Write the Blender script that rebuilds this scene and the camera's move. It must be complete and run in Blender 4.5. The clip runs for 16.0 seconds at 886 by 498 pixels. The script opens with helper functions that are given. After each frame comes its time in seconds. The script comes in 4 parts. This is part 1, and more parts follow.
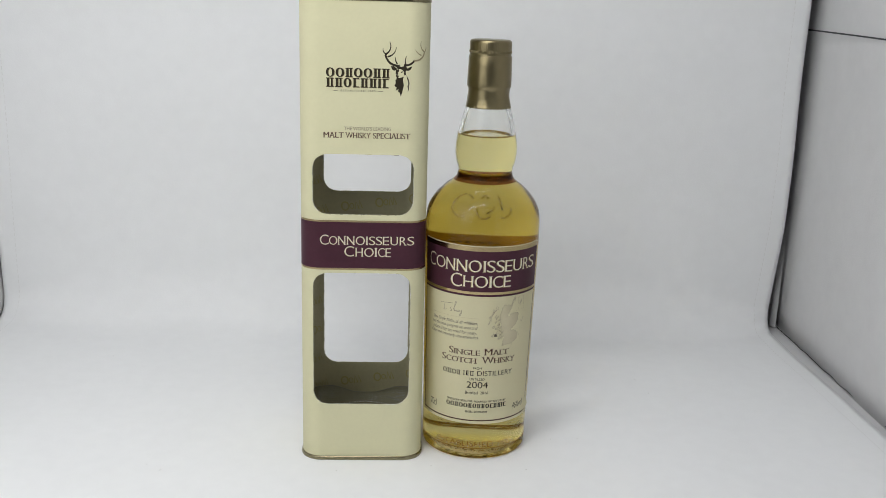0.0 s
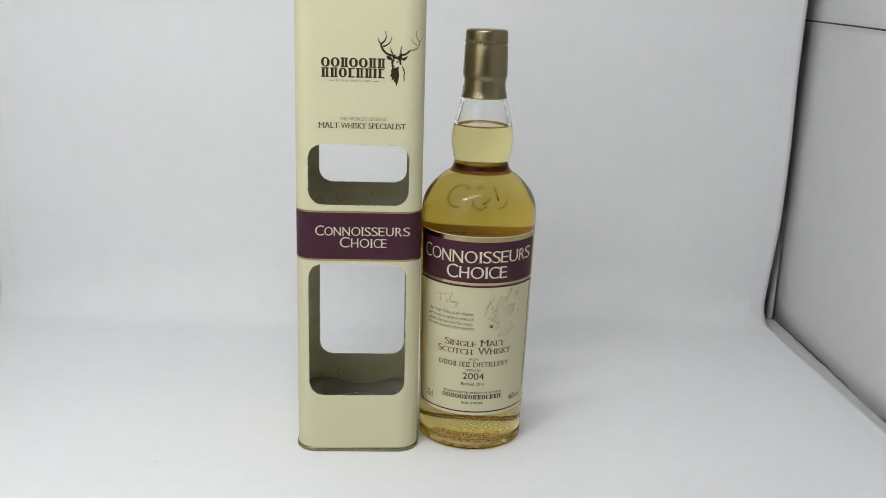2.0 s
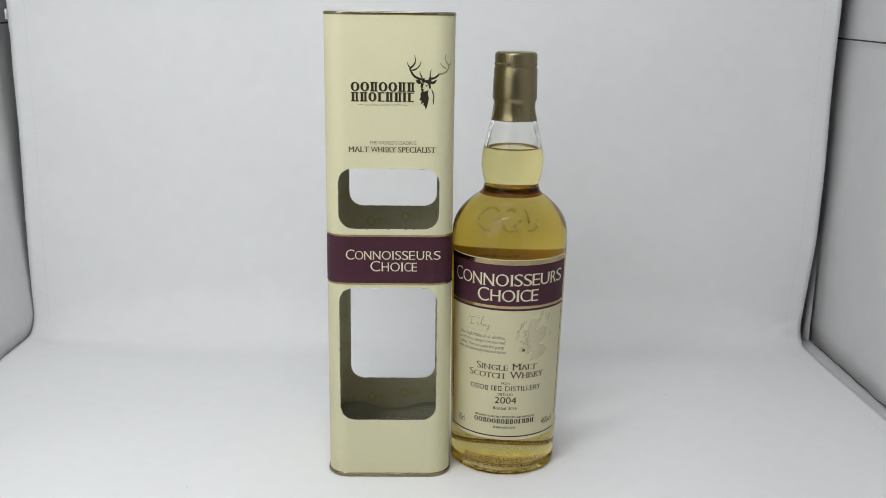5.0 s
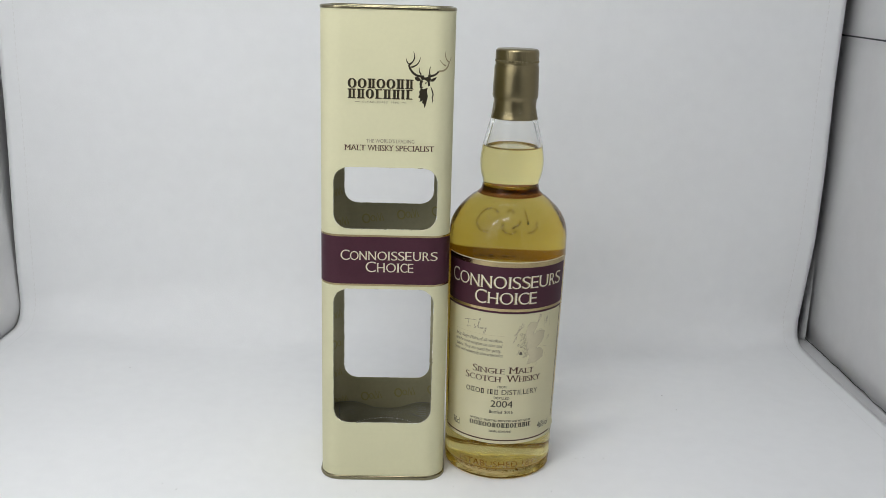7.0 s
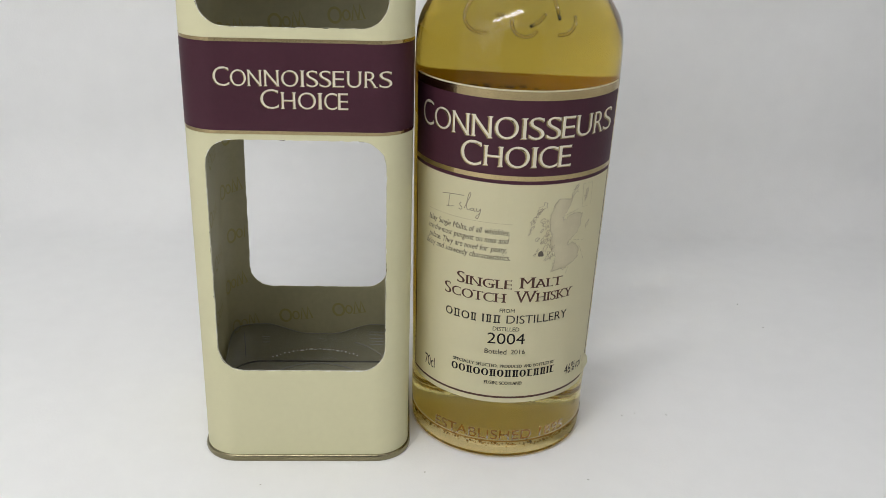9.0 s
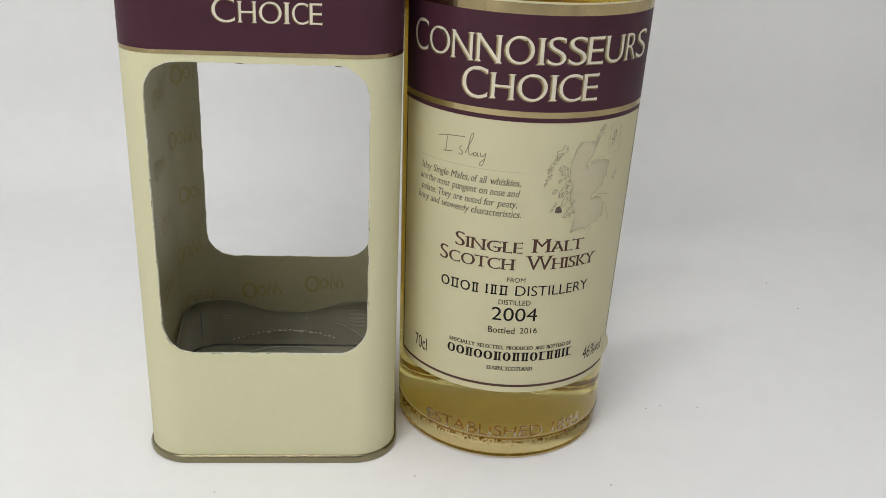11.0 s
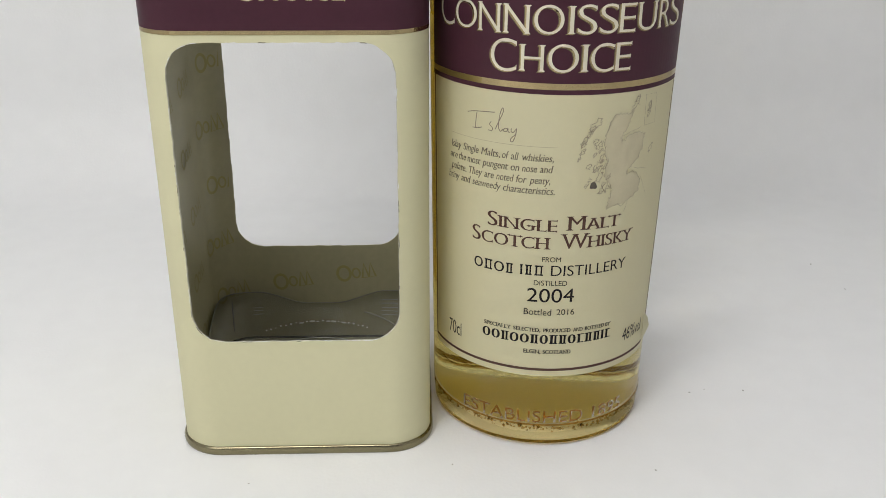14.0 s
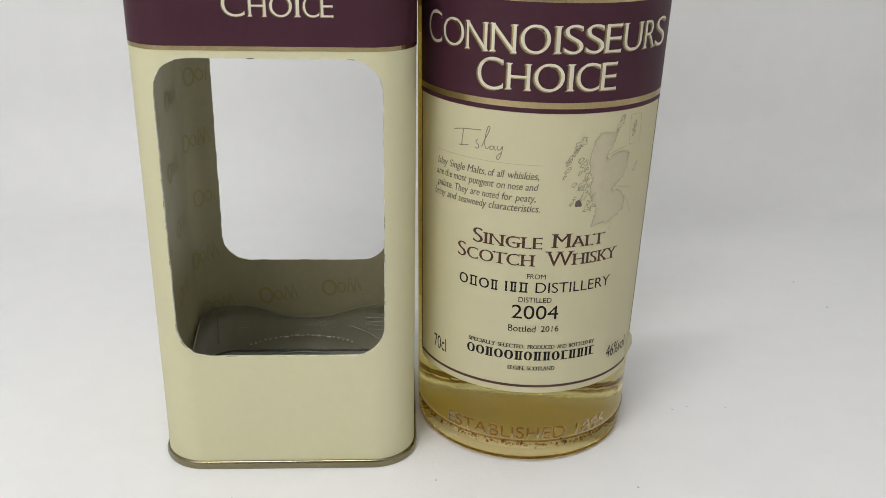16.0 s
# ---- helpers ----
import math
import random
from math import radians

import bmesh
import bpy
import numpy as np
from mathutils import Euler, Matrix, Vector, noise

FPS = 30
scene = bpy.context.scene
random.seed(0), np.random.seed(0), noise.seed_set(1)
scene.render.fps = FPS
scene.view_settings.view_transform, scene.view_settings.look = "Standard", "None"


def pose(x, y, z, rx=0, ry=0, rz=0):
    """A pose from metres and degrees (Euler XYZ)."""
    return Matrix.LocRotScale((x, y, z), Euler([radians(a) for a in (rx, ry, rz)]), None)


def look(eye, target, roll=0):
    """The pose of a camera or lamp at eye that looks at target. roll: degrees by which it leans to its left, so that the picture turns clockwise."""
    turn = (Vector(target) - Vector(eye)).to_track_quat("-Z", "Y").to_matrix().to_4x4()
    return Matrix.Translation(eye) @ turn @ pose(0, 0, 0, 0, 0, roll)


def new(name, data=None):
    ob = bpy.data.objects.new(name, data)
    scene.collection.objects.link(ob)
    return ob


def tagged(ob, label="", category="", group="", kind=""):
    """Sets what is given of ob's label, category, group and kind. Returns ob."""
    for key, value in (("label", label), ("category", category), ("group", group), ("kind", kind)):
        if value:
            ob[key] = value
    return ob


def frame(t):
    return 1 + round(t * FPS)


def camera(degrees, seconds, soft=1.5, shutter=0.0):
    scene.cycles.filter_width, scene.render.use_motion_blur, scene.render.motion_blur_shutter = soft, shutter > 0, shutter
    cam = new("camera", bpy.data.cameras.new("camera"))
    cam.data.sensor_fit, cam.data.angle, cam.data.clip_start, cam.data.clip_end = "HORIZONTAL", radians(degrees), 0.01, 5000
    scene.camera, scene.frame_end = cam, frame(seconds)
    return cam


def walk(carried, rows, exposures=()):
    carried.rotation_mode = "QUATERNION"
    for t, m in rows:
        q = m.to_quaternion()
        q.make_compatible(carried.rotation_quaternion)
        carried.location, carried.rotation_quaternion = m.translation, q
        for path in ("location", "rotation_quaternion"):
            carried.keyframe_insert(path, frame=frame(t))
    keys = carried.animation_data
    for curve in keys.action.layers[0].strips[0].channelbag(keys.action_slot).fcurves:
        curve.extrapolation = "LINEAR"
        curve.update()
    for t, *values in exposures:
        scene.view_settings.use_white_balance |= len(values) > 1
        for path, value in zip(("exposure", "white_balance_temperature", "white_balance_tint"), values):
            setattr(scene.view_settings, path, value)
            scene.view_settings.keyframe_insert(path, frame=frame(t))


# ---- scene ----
import collections

cam = camera(49.64, 16.0, soft=0.65)
# seconds, eye in metres, pitch, roll, yaw in degrees
PATH = [
    (0, 0.0158, -0.6043, 0.3111, -14.7947, -1.6244, -1.6013),
    (0.5, 0.0155, -0.6034, 0.3106, -14.9478, -1.7096, -1.7384),
    (1, 0.0162, -0.6024, 0.3111, -15.0758, -1.8176, -1.8319),
    (1.5, 0.0164, -0.6009, 0.3100, -15.1996, -1.7187, -1.8886),
    (2, 0.0167, -0.6024, 0.3094, -15.2303, -1.6461, -1.7747),
    (2.5, 0.0152, -0.6033, 0.3105, -14.6363, -1.3342, -1.5183),
    (3, 0.0152, -0.6031, 0.3117, -14.7427, -1.3202, -1.2662),
    (3.5, 0.0124, -0.5973, 0.3115, -14.8166, -1.2493, -0.9834),
    (4, 0.0143, -0.5984, 0.3111, -14.4777, -0.8322, -0.5810),
    (4.5, 0.0133, -0.5978, 0.3100, -14.1971, -0.7505, -0.1189),
    (5, 0.0162, -0.5998, 0.3090, -13.8985, -0.7622, -0.1616),
    (5.2, 0.0151, -0.6004, 0.3074, -13.6006, -0.8600, -0.4570),
    (7.3, 0.0114, -0.5755, 0.3184, -15.1175, -1.7950, -0.4804),
    (7.5, 0.0129, -0.5665, 0.3095, -15.1308, -1.9777, -0.4067),
    (8, 0.0133, -0.4923, 0.2896, -17.8490, -2.1291, -0.5627),
    (8.5, 0.0202, -0.3933, 0.2526, -21.4963, -1.8127, -1.4249),
    (8.7, 0.0250, -0.3570, 0.2425, -22.8059, -1.7181, -1.4626),
    (10.8, 0.0230, -0.2724, 0.1960, -22.8540, -2.3955, -2.3393),
    (11, 0.0228, -0.2701, 0.1937, -23.0636, -2.3635, -2.5323),
    (11.5, 0.0223, -0.2694, 0.1918, -23.2561, -2.0185, -2.5633),
    (12, 0.0236, -0.2681, 0.1875, -22.8620, -1.2609, -1.9369),
    (12.5, 0.0250, -0.2664, 0.1850, -22.8380, -0.7980, -1.5357),
    (13, 0.0250, -0.2659, 0.1849, -22.9756, -0.5900, -1.3634),
    (13.5, 0.0242, -0.2651, 0.1858, -23.2341, -0.3551, -1.2927),
    (14, 0.0243, -0.2656, 0.1843, -22.8804, -0.1739, -1.1394),
    (14.5, 0.0251, -0.2657, 0.1838, -22.6862, -0.1380, -1.0381),
    (15, 0.0238, -0.2652, 0.1848, -22.3129, -0.4264, -1.3641),
    (15.5, 0.0249, -0.2653, 0.1856, -22.1930, -0.8013, -1.5056),
    (16, 0.0245, -0.2662, 0.1860, -22.1696, -1.0080, -1.6855),
]
walk(cam, [(t, pose(x, y, z, 90 + pitch, roll, yaw)) for t, x, y, z, pitch, roll, yaw in PATH],
     exposures=[(0.0, -0.08, 6650, 8), (7.3, -0.09, 6590, 8), (8.7, -0.07, 6790, 8.6), (10.8, 0.0, 6880, 9), (16.0, 0.0, 6880, 9)])

# ---------------------------------------------------------------- light
world = bpy.data.worlds.new("world")
world.use_nodes = True
world.node_tree.nodes["Background"].inputs[0].default_value = (0.85, 0.92, 1.0, 1)
world.node_tree.nodes["Background"].inputs[1].default_value = 0.12
scene.world = world


def area_lamp(name, at, target, sx, sy, watts, colour):
    d = bpy.data.lights.new(name, "AREA")
    d.shape, d.size, d.size_y, d.energy, d.color = "RECTANGLE", sx, sy, watts, colour
    ob = new(name, d)
    ob.matrix_world = look(at, target)
    return ob


# roof strip mirrored in the glass; rear strip and corner panel are added fill
area_lamp("led_strip_front", (-0.15, -0.34, 0.73), (-0.17, -0.27, 0.0), 0.42, 0.06, 2.22, (0.98, 0.985, 1.0))
area_lamp("fill_strip_rear", (-0.05, 0.02, 0.75), (-0.05, 0.02, 0.0), 0.40, 0.05, 0.20, (0.82, 0.92, 1.0))
area_lamp("fill_panel_corner", (-0.26, -0.39, 0.30), (0.02, 0.02, 0.02), 0.26, 0.40, 0.45, (0.95, 0.98, 1.0))

# ---------------------------------------------------------------- materials
def shader(name):
    m = bpy.data.materials.new(name)
    m.use_nodes = True
    nt = m.node_tree
    return m, nt, nt.nodes["Principled BSDF"]


def mat(name, colour, rough=0.5, metal=0.0, vary=0.06, scale=60.0, bump=0.0, bump_scale=400.0, coat=0.0, spec=0.5):
    """A painted, printed or woven surface: colour that drifts at two scales, and a fine relief."""
    m, nt, p = shader(name)
    N, L = nt.nodes, nt.links
    tc = N.new("ShaderNodeTexCoord")
    n1, n2 = N.new("ShaderNodeTexNoise"), N.new("ShaderNodeTexNoise")
    n1.inputs["Scale"].default_value, n1.inputs["Detail"].default_value = scale, 4
    n2.inputs["Scale"].default_value, n2.inputs["Detail"].default_value = scale * 9, 3
    L.new(tc.outputs["Object"], n1.inputs["Vector"])
    L.new(tc.outputs["Object"], n2.inputs["Vector"])
    add = N.new("ShaderNodeMath")
    add.operation = "ADD"
    L.new(n1.outputs["Fac"], add.inputs[0])
    L.new(n2.outputs["Fac"], add.inputs[1])
    ramp = N.new("ShaderNodeMapRange")
    ramp.inputs["From Min"].default_value, ramp.inputs["From Max"].default_value = 0.6, 1.4
    ramp.inputs["To Min"].default_value, ramp.inputs["To Max"].default_value = 1 - vary, 1 + vary
    L.new(add.outputs[0], ramp.inputs["Value"])
    mul = N.new("ShaderNodeVectorMath")
    mul.operation = "SCALE"
    mul.inputs[0].default_value = colour
    L.new(ramp.outputs[0], mul.inputs["Scale"])
    L.new(mul.outputs[0], p.inputs["Base Color"])
    rr = N.new("ShaderNodeMapRange")
    rr.inputs["To Min"].default_value, rr.inputs["To Max"].default_value = max(rough - 0.06, 0.02), min(rough + 0.06, 1)
    L.new(n2.outputs["Fac"], rr.inputs["Value"])
    L.new(rr.outputs[0], p.inputs["Roughness"])
    p.inputs["Metallic"].default_value = metal
    p.inputs["Coat Weight"].default_value = coat
    p.inputs["Specular IOR Level"].default_value = spec
    if bump:
        n3 = N.new("ShaderNodeTexNoise")
        n3.inputs["Scale"].default_value, n3.inputs["Detail"].default_value = bump_scale, 5
        L.new(tc.outputs["Object"], n3.inputs["Vector"])
        b = N.new("ShaderNodeBump")
        b.inputs["Strength"].default_value, b.inputs["Distance"].default_value = bump, 0.001
        L.new(n3.outputs["Fac"], b.inputs["Height"])
        L.new(b.outputs[0], p.inputs["Normal"])
    return m


def glass(name, colour, ior, rough=0.0, wave=0.0, size=200.0):
    m, nt, p = shader(name)
    if wave:
        N, L = nt.nodes, nt.links
        tc, n1, b = N.new("ShaderNodeTexCoord"), N.new("ShaderNodeTexNoise"), N.new("ShaderNodeBump")
        n1.inputs["Scale"].default_value, n1.inputs["Detail"].default_value = size, 4
        L.new(tc.outputs["Object"], n1.inputs["Vector"])
        b.inputs["Strength"].default_value, b.inputs["Distance"].default_value = wave, 0.001
        L.new(n1.outputs["Fac"], b.inputs["Height"])
        L.new(b.outputs[0], p.inputs["Normal"])
    p.inputs["Base Color"].default_value = (*colour, 1)
    p.inputs["Roughness"].default_value = rough
    p.inputs["IOR"].default_value = ior
    p.inputs["Transmission Weight"].default_value = 1.0
    return m


def spirit(name, ior=None):
    """Amber spirit, its absorption of light put in as a tint by height, strongest in the body, paler at neck and foot:
    against the glass it only tints, against the air it also bends the light.
    """
    m, nt, p = shader(name)
    N, L = nt.nodes, nt.links
    tc, xyz = N.new("ShaderNodeTexCoord"), N.new("ShaderNodeSeparateXYZ")
    L.new(tc.outputs["Object"], xyz.inputs[0])
    ramp = N.new("ShaderNodeMapRange")
    ramp.inputs["From Min"].default_value, ramp.inputs["From Max"].default_value = 0.170, 0.200
    L.new(xyz.outputs["Z"], ramp.inputs["Value"])
    mix = N.new("ShaderNodeMix")
    mix.data_type = "RGBA"
    mix.inputs[6].default_value, mix.inputs[7].default_value = (*AMBER_DEEP, 1), (*AMBER_THIN, 1)
    L.new(ramp.outputs[0], mix.inputs[0])
    low, heel = N.new("ShaderNodeMapRange"), N.new("ShaderNodeMix")
    low.inputs["From Min"].default_value, low.inputs["From Max"].default_value = 0.022, 0.040
    L.new(xyz.outputs["Z"], low.inputs["Value"])
    heel.data_type = "RGBA"
    heel.inputs[6].default_value = (*AMBER_FOOT, 1)
    L.new(mix.outputs[2], heel.inputs[7])
    L.new(low.outputs[0], heel.inputs[0])
    mix = heel
    if ior:
        L.new(mix.outputs[2], p.inputs["Base Color"])
        p.inputs["Roughness"].default_value = 0.0
        p.inputs["IOR"].default_value = ior
        p.inputs["Transmission Weight"].default_value = 1.0
    else:
        tr = N.new("ShaderNodeBsdfTransparent")
        L.new(mix.outputs[2], tr.inputs[0])
        L.new(tr.outputs[0], N["Material Output"].inputs["Surface"])
    return m


def see_through(m, share):
    """Lets part of the light that falls on the other side of a sheet of paper come through."""
    nt = m.node_tree
    p, out = nt.nodes["Principled BSDF"], nt.nodes["Material Output"]
    tl, mx = nt.nodes.new("ShaderNodeBsdfTranslucent"), nt.nodes.new("ShaderNodeMixShader")
    tl.inputs[0].default_value = (0.78, 0.74, 0.58, 1)
    mx.inputs[0].default_value = share
    nt.links.new(p.outputs[0], mx.inputs[1])
    nt.links.new(tl.outputs[0], mx.inputs[2])
    nt.links.new(mx.outputs[0], out.inputs["Surface"])
    return m


def thin_clear(name, tint=(0.97, 0.98, 0.98), ior=1.25, rough=0.06, glare_film=0.0, wave=0.0, size=100.0):
    """Thin clear plastic: lets the light through straight and shines at a slant."""
    m, nt, p = shader(name)
    N, L = nt.nodes, nt.links
    tr, gl, mx, fr = N.new("ShaderNodeBsdfTransparent"), N.new("ShaderNodeBsdfGlossy"), N.new("ShaderNodeMixShader"), N.new("ShaderNodeFresnel")
    tr.inputs[0].default_value = (*tint, 1)
    gl.inputs["Roughness"].default_value = rough
    fr.inputs["IOR"].default_value = ior
    L.new(fr.outputs[0], mx.inputs[0])
    L.new(tr.outputs[0], mx.inputs[1])
    L.new(gl.outputs[0], mx.inputs[2])
    # a share of pale diffuse grey stands in for glare on the plastic
    df, haze = N.new("ShaderNodeBsdfDiffuse"), N.new("ShaderNodeMixShader")
    df.inputs[0].default_value = (0.8, 0.8, 0.78, 1)
    haze.inputs[0].default_value = glare_film
    L.new(mx.outputs[0], haze.inputs[1])
    L.new(df.outputs[0], haze.inputs[2])
    L.new(haze.outputs[0], N["Material Output"].inputs["Surface"])
    if wave:
        tc, n1, b = N.new("ShaderNodeTexCoord"), N.new("ShaderNodeTexNoise"), N.new("ShaderNodeBump")
        n1.inputs["Scale"].default_value, n1.inputs["Detail"].default_value = size, 3
        L.new(tc.outputs["Object"], n1.inputs["Vector"])
        b.inputs["Strength"].default_value, b.inputs["Distance"].default_value = wave, 0.002
        L.new(n1.outputs["Fac"], b.inputs["Height"])
        L.new(b.outputs[0], gl.inputs["Normal"])
        L.new(b.outputs[0], fr.inputs["Normal"])
    return m


AMBER_DEEP, AMBER_THIN, AMBER_FOOT = (0.825, 0.705, 0.285), (0.955, 0.905, 0.62), (0.955, 0.905, 0.64)
CLOTH = mat("white_cloth", (0.883, 0.889, 0.899), 0.85, vary=0.02, scale=9, bump=0.09, bump_scale=900, spec=0.2)
TENT = mat("tent_cloth", (0.68, 0.675, 0.68), 0.7, vary=0.04, scale=7, bump=0.2, bump_scale=700, spec=0.3)
THREAD = mat("thread", (0.82, 0.82, 0.82), 0.8)
BLACK_TAPE = mat("dark_binding", (0.04, 0.04, 0.045), 0.7)
WOOD = mat("table_top", (0.22, 0.15, 0.09), 0.5, vary=0.2, scale=12)
CREAM = mat("cream_enamel", (0.665, 0.638, 0.42), 0.6, vary=0.02, scale=45, bump=0.04, bump_scale=250, spec=0.2)
LINING = mat("tin_lining", (0.455, 0.425, 0.278), 0.42, metal=0.0, vary=0.08, scale=40)
PURPLE = mat("plum_print", (0.064, 0.0205, 0.033), 0.46, vary=0.08, scale=70, spec=0.2)
GOLD = mat("gold_foil", (0.52, 0.41, 0.22), 0.20, metal=1.0, vary=0.10, scale=200)
TINPLATE = mat("tinplate", (0.27, 0.24, 0.15), 0.24, metal=1.0, vary=0.03, scale=25)
CUT = mat("cut_edge", (0.72, 0.70, 0.60), 0.5, metal=0.1, vary=0.35, scale=400)
IVORY = mat("ivory_ink", (0.72, 0.675, 0.535), 0.45, vary=0.04, scale=200)
SHADE_INK = mat("olive_ink", (0.14, 0.11, 0.05), 0.5)
BLACK_INK = mat("black_ink", (0.014, 0.012, 0.012), 0.55, spec=0.2)
PLUM_INK = mat("plum_ink", (0.095, 0.048, 0.037), 0.55, spec=0.2)
GREY_INK = mat("grey_ink", (0.11, 0.092, 0.070), 0.5)
PALE_INK = mat("pale_ink", (0.24, 0.20, 0.15), 0.5)
COAST_INK = mat("coast_ink", (0.33, 0.28, 0.205), 0.55)
MAP_FILL = mat("map_tint", (0.57, 0.515, 0.35), 0.6, vary=0.06, scale=300)
BROWN_INK = mat("brown_ink", (0.030, 0.023, 0.013), 0.55, spec=0.2)
TAN_INK = mat("tan_ink", (0.30, 0.25, 0.14), 0.5)
MONO_INK = mat("old_gold_ink", (0.405, 0.355, 0.165), 0.5)
PAPER = mat("label_paper", (0.755, 0.72, 0.495), 0.55, vary=0.02, scale=60, bump=0.05, bump_scale=1500, spec=0.35)
see_through(PAPER, 0.24)
FLINT = glass("clear_glass", (0.985, 0.99, 0.975), 1.34)
SPIRIT = spirit("amber_spirit")
SPIRIT_TOP = spirit("amber_spirit_surface", 1.2)
MENISCUS = thin_clear("spirit_edge", (0.42, 0.28, 0.08), 1.05, 0.1)
CAPGOLD = mat("satin_gold_cap", (0.235, 0.195, 0.11), 0.31, metal=1.0, vary=0.03, scale=8)
PLASTIC = thin_clear("clear_plastic", (0.90, 0.905, 0.905), 1.45, 0.06, glare_film=0.11, wave=0.8, size=110)
LINT = mat("grey_lint", (0.50, 0.49, 0.47), 0.9, vary=0.3, scale=900)
TAN_PAPER = mat("tan_paper_edge", (0.50, 0.36, 0.16), 0.7, vary=0.1, scale=300)
RAISED = thin_clear("raised_glass", (0.84, 0.62, 0.38), 1.22, 0.12)
NECK_TINT = thin_clear("neck_refraction_tint", (0.39, 0.19, 0.14), 1.25, 0.05)
LINE_GLASS = thin_clear("tinted_glass_line", (0.72, 0.50, 0.24), 1.05, 0.1)
# foot and heel tints stand in for amber light refracted through the base
FOOT_GLASS = glass("foot_glass", (0.93, 0.84, 0.60), 1.06, 0.05, wave=0.15, size=70)
ROUGH_FLINT = glass("mould_marked_glass", (0.97, 0.96, 0.90), 1.30, 0.0, wave=0.16, size=110)
HEEL_GLASS = glass("heel_glass", (0.72, 0.66, 0.42), 1.12, 0.03, wave=0.35, size=130)
BUBBLE = thin_clear("glass_bead", (0.93, 0.80, 0.56), 1.3, 0.08)
FROST = mat("frosted_plastic", (0.85, 0.86, 0.86), 0.4)
SHOULDER_MARK = thin_clear("raised_shoulder_glass", (0.95, 0.90, 0.74), 1.42, 0.10)
GLINT = mat("pale_plastic_glint", (0.92, 0.92, 0.90), 0.3, metal=0.5)
RIDGE_GLINT = mat("pale_ridge_glint", (0.62, 0.62, 0.60), 0.2)
LIP = mat("plastic_lip", (0.34, 0.34, 0.31), 0.15)
BACK_PAPER = see_through(mat("back_label_paper", (0.76, 0.73, 0.60), 0.6, vary=0.03, scale=60), 0.5)

# ---------------------------------------------------------------- building tools
def thing(name, at, label, category, turn=(0, 0, 0), group="", kind=""):
    ob = new(name)
    ob.empty_display_size = 0.01
    ob.matrix_basis = pose(*at, *turn)
    return tagged(ob, label, category, group, kind)


def mesh_of(name, bm, materials, smooth=True):
    me = bpy.data.meshes.new(name)
    bm.to_mesh(me)
    bm.free()
    for m in materials if isinstance(materials, (list, tuple)) else [materials]:
        me.materials.append(m)
    if smooth:
        me.shade_smooth()
    return me


def part(name, bm, material, parent, label="", smooth=True):
    ob = new(name, mesh_of(name, bm, material, smooth))
    ob.parent = parent
    return tagged(ob, label) if label else ob


def lathe(bm, profile, steps=96, close=False, ripple=None, start=0.0, end=360.0, mat_index=0):
    """Turns a profile of (radius, height) round z; ripple(angle, radius, height) gives the radius."""
    full = abs(end - start) >= 360
    n = steps if full else steps + 1
    rings = []
    for r, z in profile:
        ring = []
        for i in range(n):
            a = radians(start + (end - start) * i / steps)
            q = ripple(a, r, z) if ripple else r
            ring.append(bm.verts.new((q * math.sin(a), -q * math.cos(a), z)))
        rings.append(ring)
    for lo, hi in zip(rings, rings[1:]):
        for i in range(n if full else n - 1):
            j = (i + 1) % n
            f = bm.faces.new((lo[i], lo[j], hi[j], hi[i]))
            f.material_index = mat_index
    return rings


def smooth_profile(points, per=5):
    """A soft curve through (radius, height) points, from low to high."""
    P = [points[0], *points, points[-1]]
    out = []
    for a, b, c, d in zip(P, P[1:], P[2:], P[3:]):
        for k in range(per):
            t = k / per
            out.append(tuple(0.5 * (2 * b[i] + (c[i] - a[i]) * t + (2 * a[i] - 5 * b[i] + 4 * c[i] - d[i]) * t * t + (3 * b[i] - a[i] - 3 * c[i] + d[i]) * t ** 3) for i in (0, 1)))
    return out + [points[-1]]


# flat artwork: shapes in (u, w), later bent round a tin or a bottle
def quad(bm, u0, w0, u1, w1):
    bm.faces.new([bm.verts.new((u, w, 0)) for u, w in ((u0, w0), (u1, w0), (u1, w1), (u0, w1))])


def ribbon(bm, pts, w0, w1=None, closed=False):
    """A stroke along pts whose width goes from w0 to w1."""
    w1 = w0 if w1 is None else w1
    n = len(pts)
    sides = []
    for i, p in enumerate(pts):
        a = pts[(i - 1) % n] if closed or i else p
        b = pts[(i + 1) % n] if closed or i < n - 1 else p
        dx, dy = b[0] - a[0], b[1] - a[1]
        d = math.hypot(dx, dy) or 1
        h = (w0 + (w1 - w0) * i / max(n - 1, 1)) / 2
        sides.append((bm.verts.new((p[0] - dy / d * h, p[1] + dx / d * h, 0)), bm.verts.new((p[0] + dy / d * h, p[1] - dx / d * h, 0))))
    for i in range(n if closed else n - 1):
        (a, b), (c, d) = sides[i], sides[(i + 1) % n]
        bm.faces.new((a, b, d, c))


def bow(a, b, sag, n=12):
    """Points on a bowed line from a to b; sag: how far it swells to its left."""
    dx, dy = b[0] - a[0], b[1] - a[1]
    return [(a[0] + dx * t - dy * sag * 4 * t * (1 - t), a[1] + dy * t + dx * sag * 4 * t * (1 - t)) for t in (i / n for i in range(n + 1))]


def loop(cu, cw, ru, rw, n=28, power=2.0, start=0.0, end=360.0):
    out = []
    full = end - start >= 360
    for i in range(n if full else n + 1):
        a = radians(start + (end - start) * i / n)
        c, s = math.cos(a), math.sin(a)
        out.append((cu + ru * math.copysign(abs(c) ** (2 / power), c), cw + rw * math.copysign(abs(s) ** (2 / power), s)))
    return out


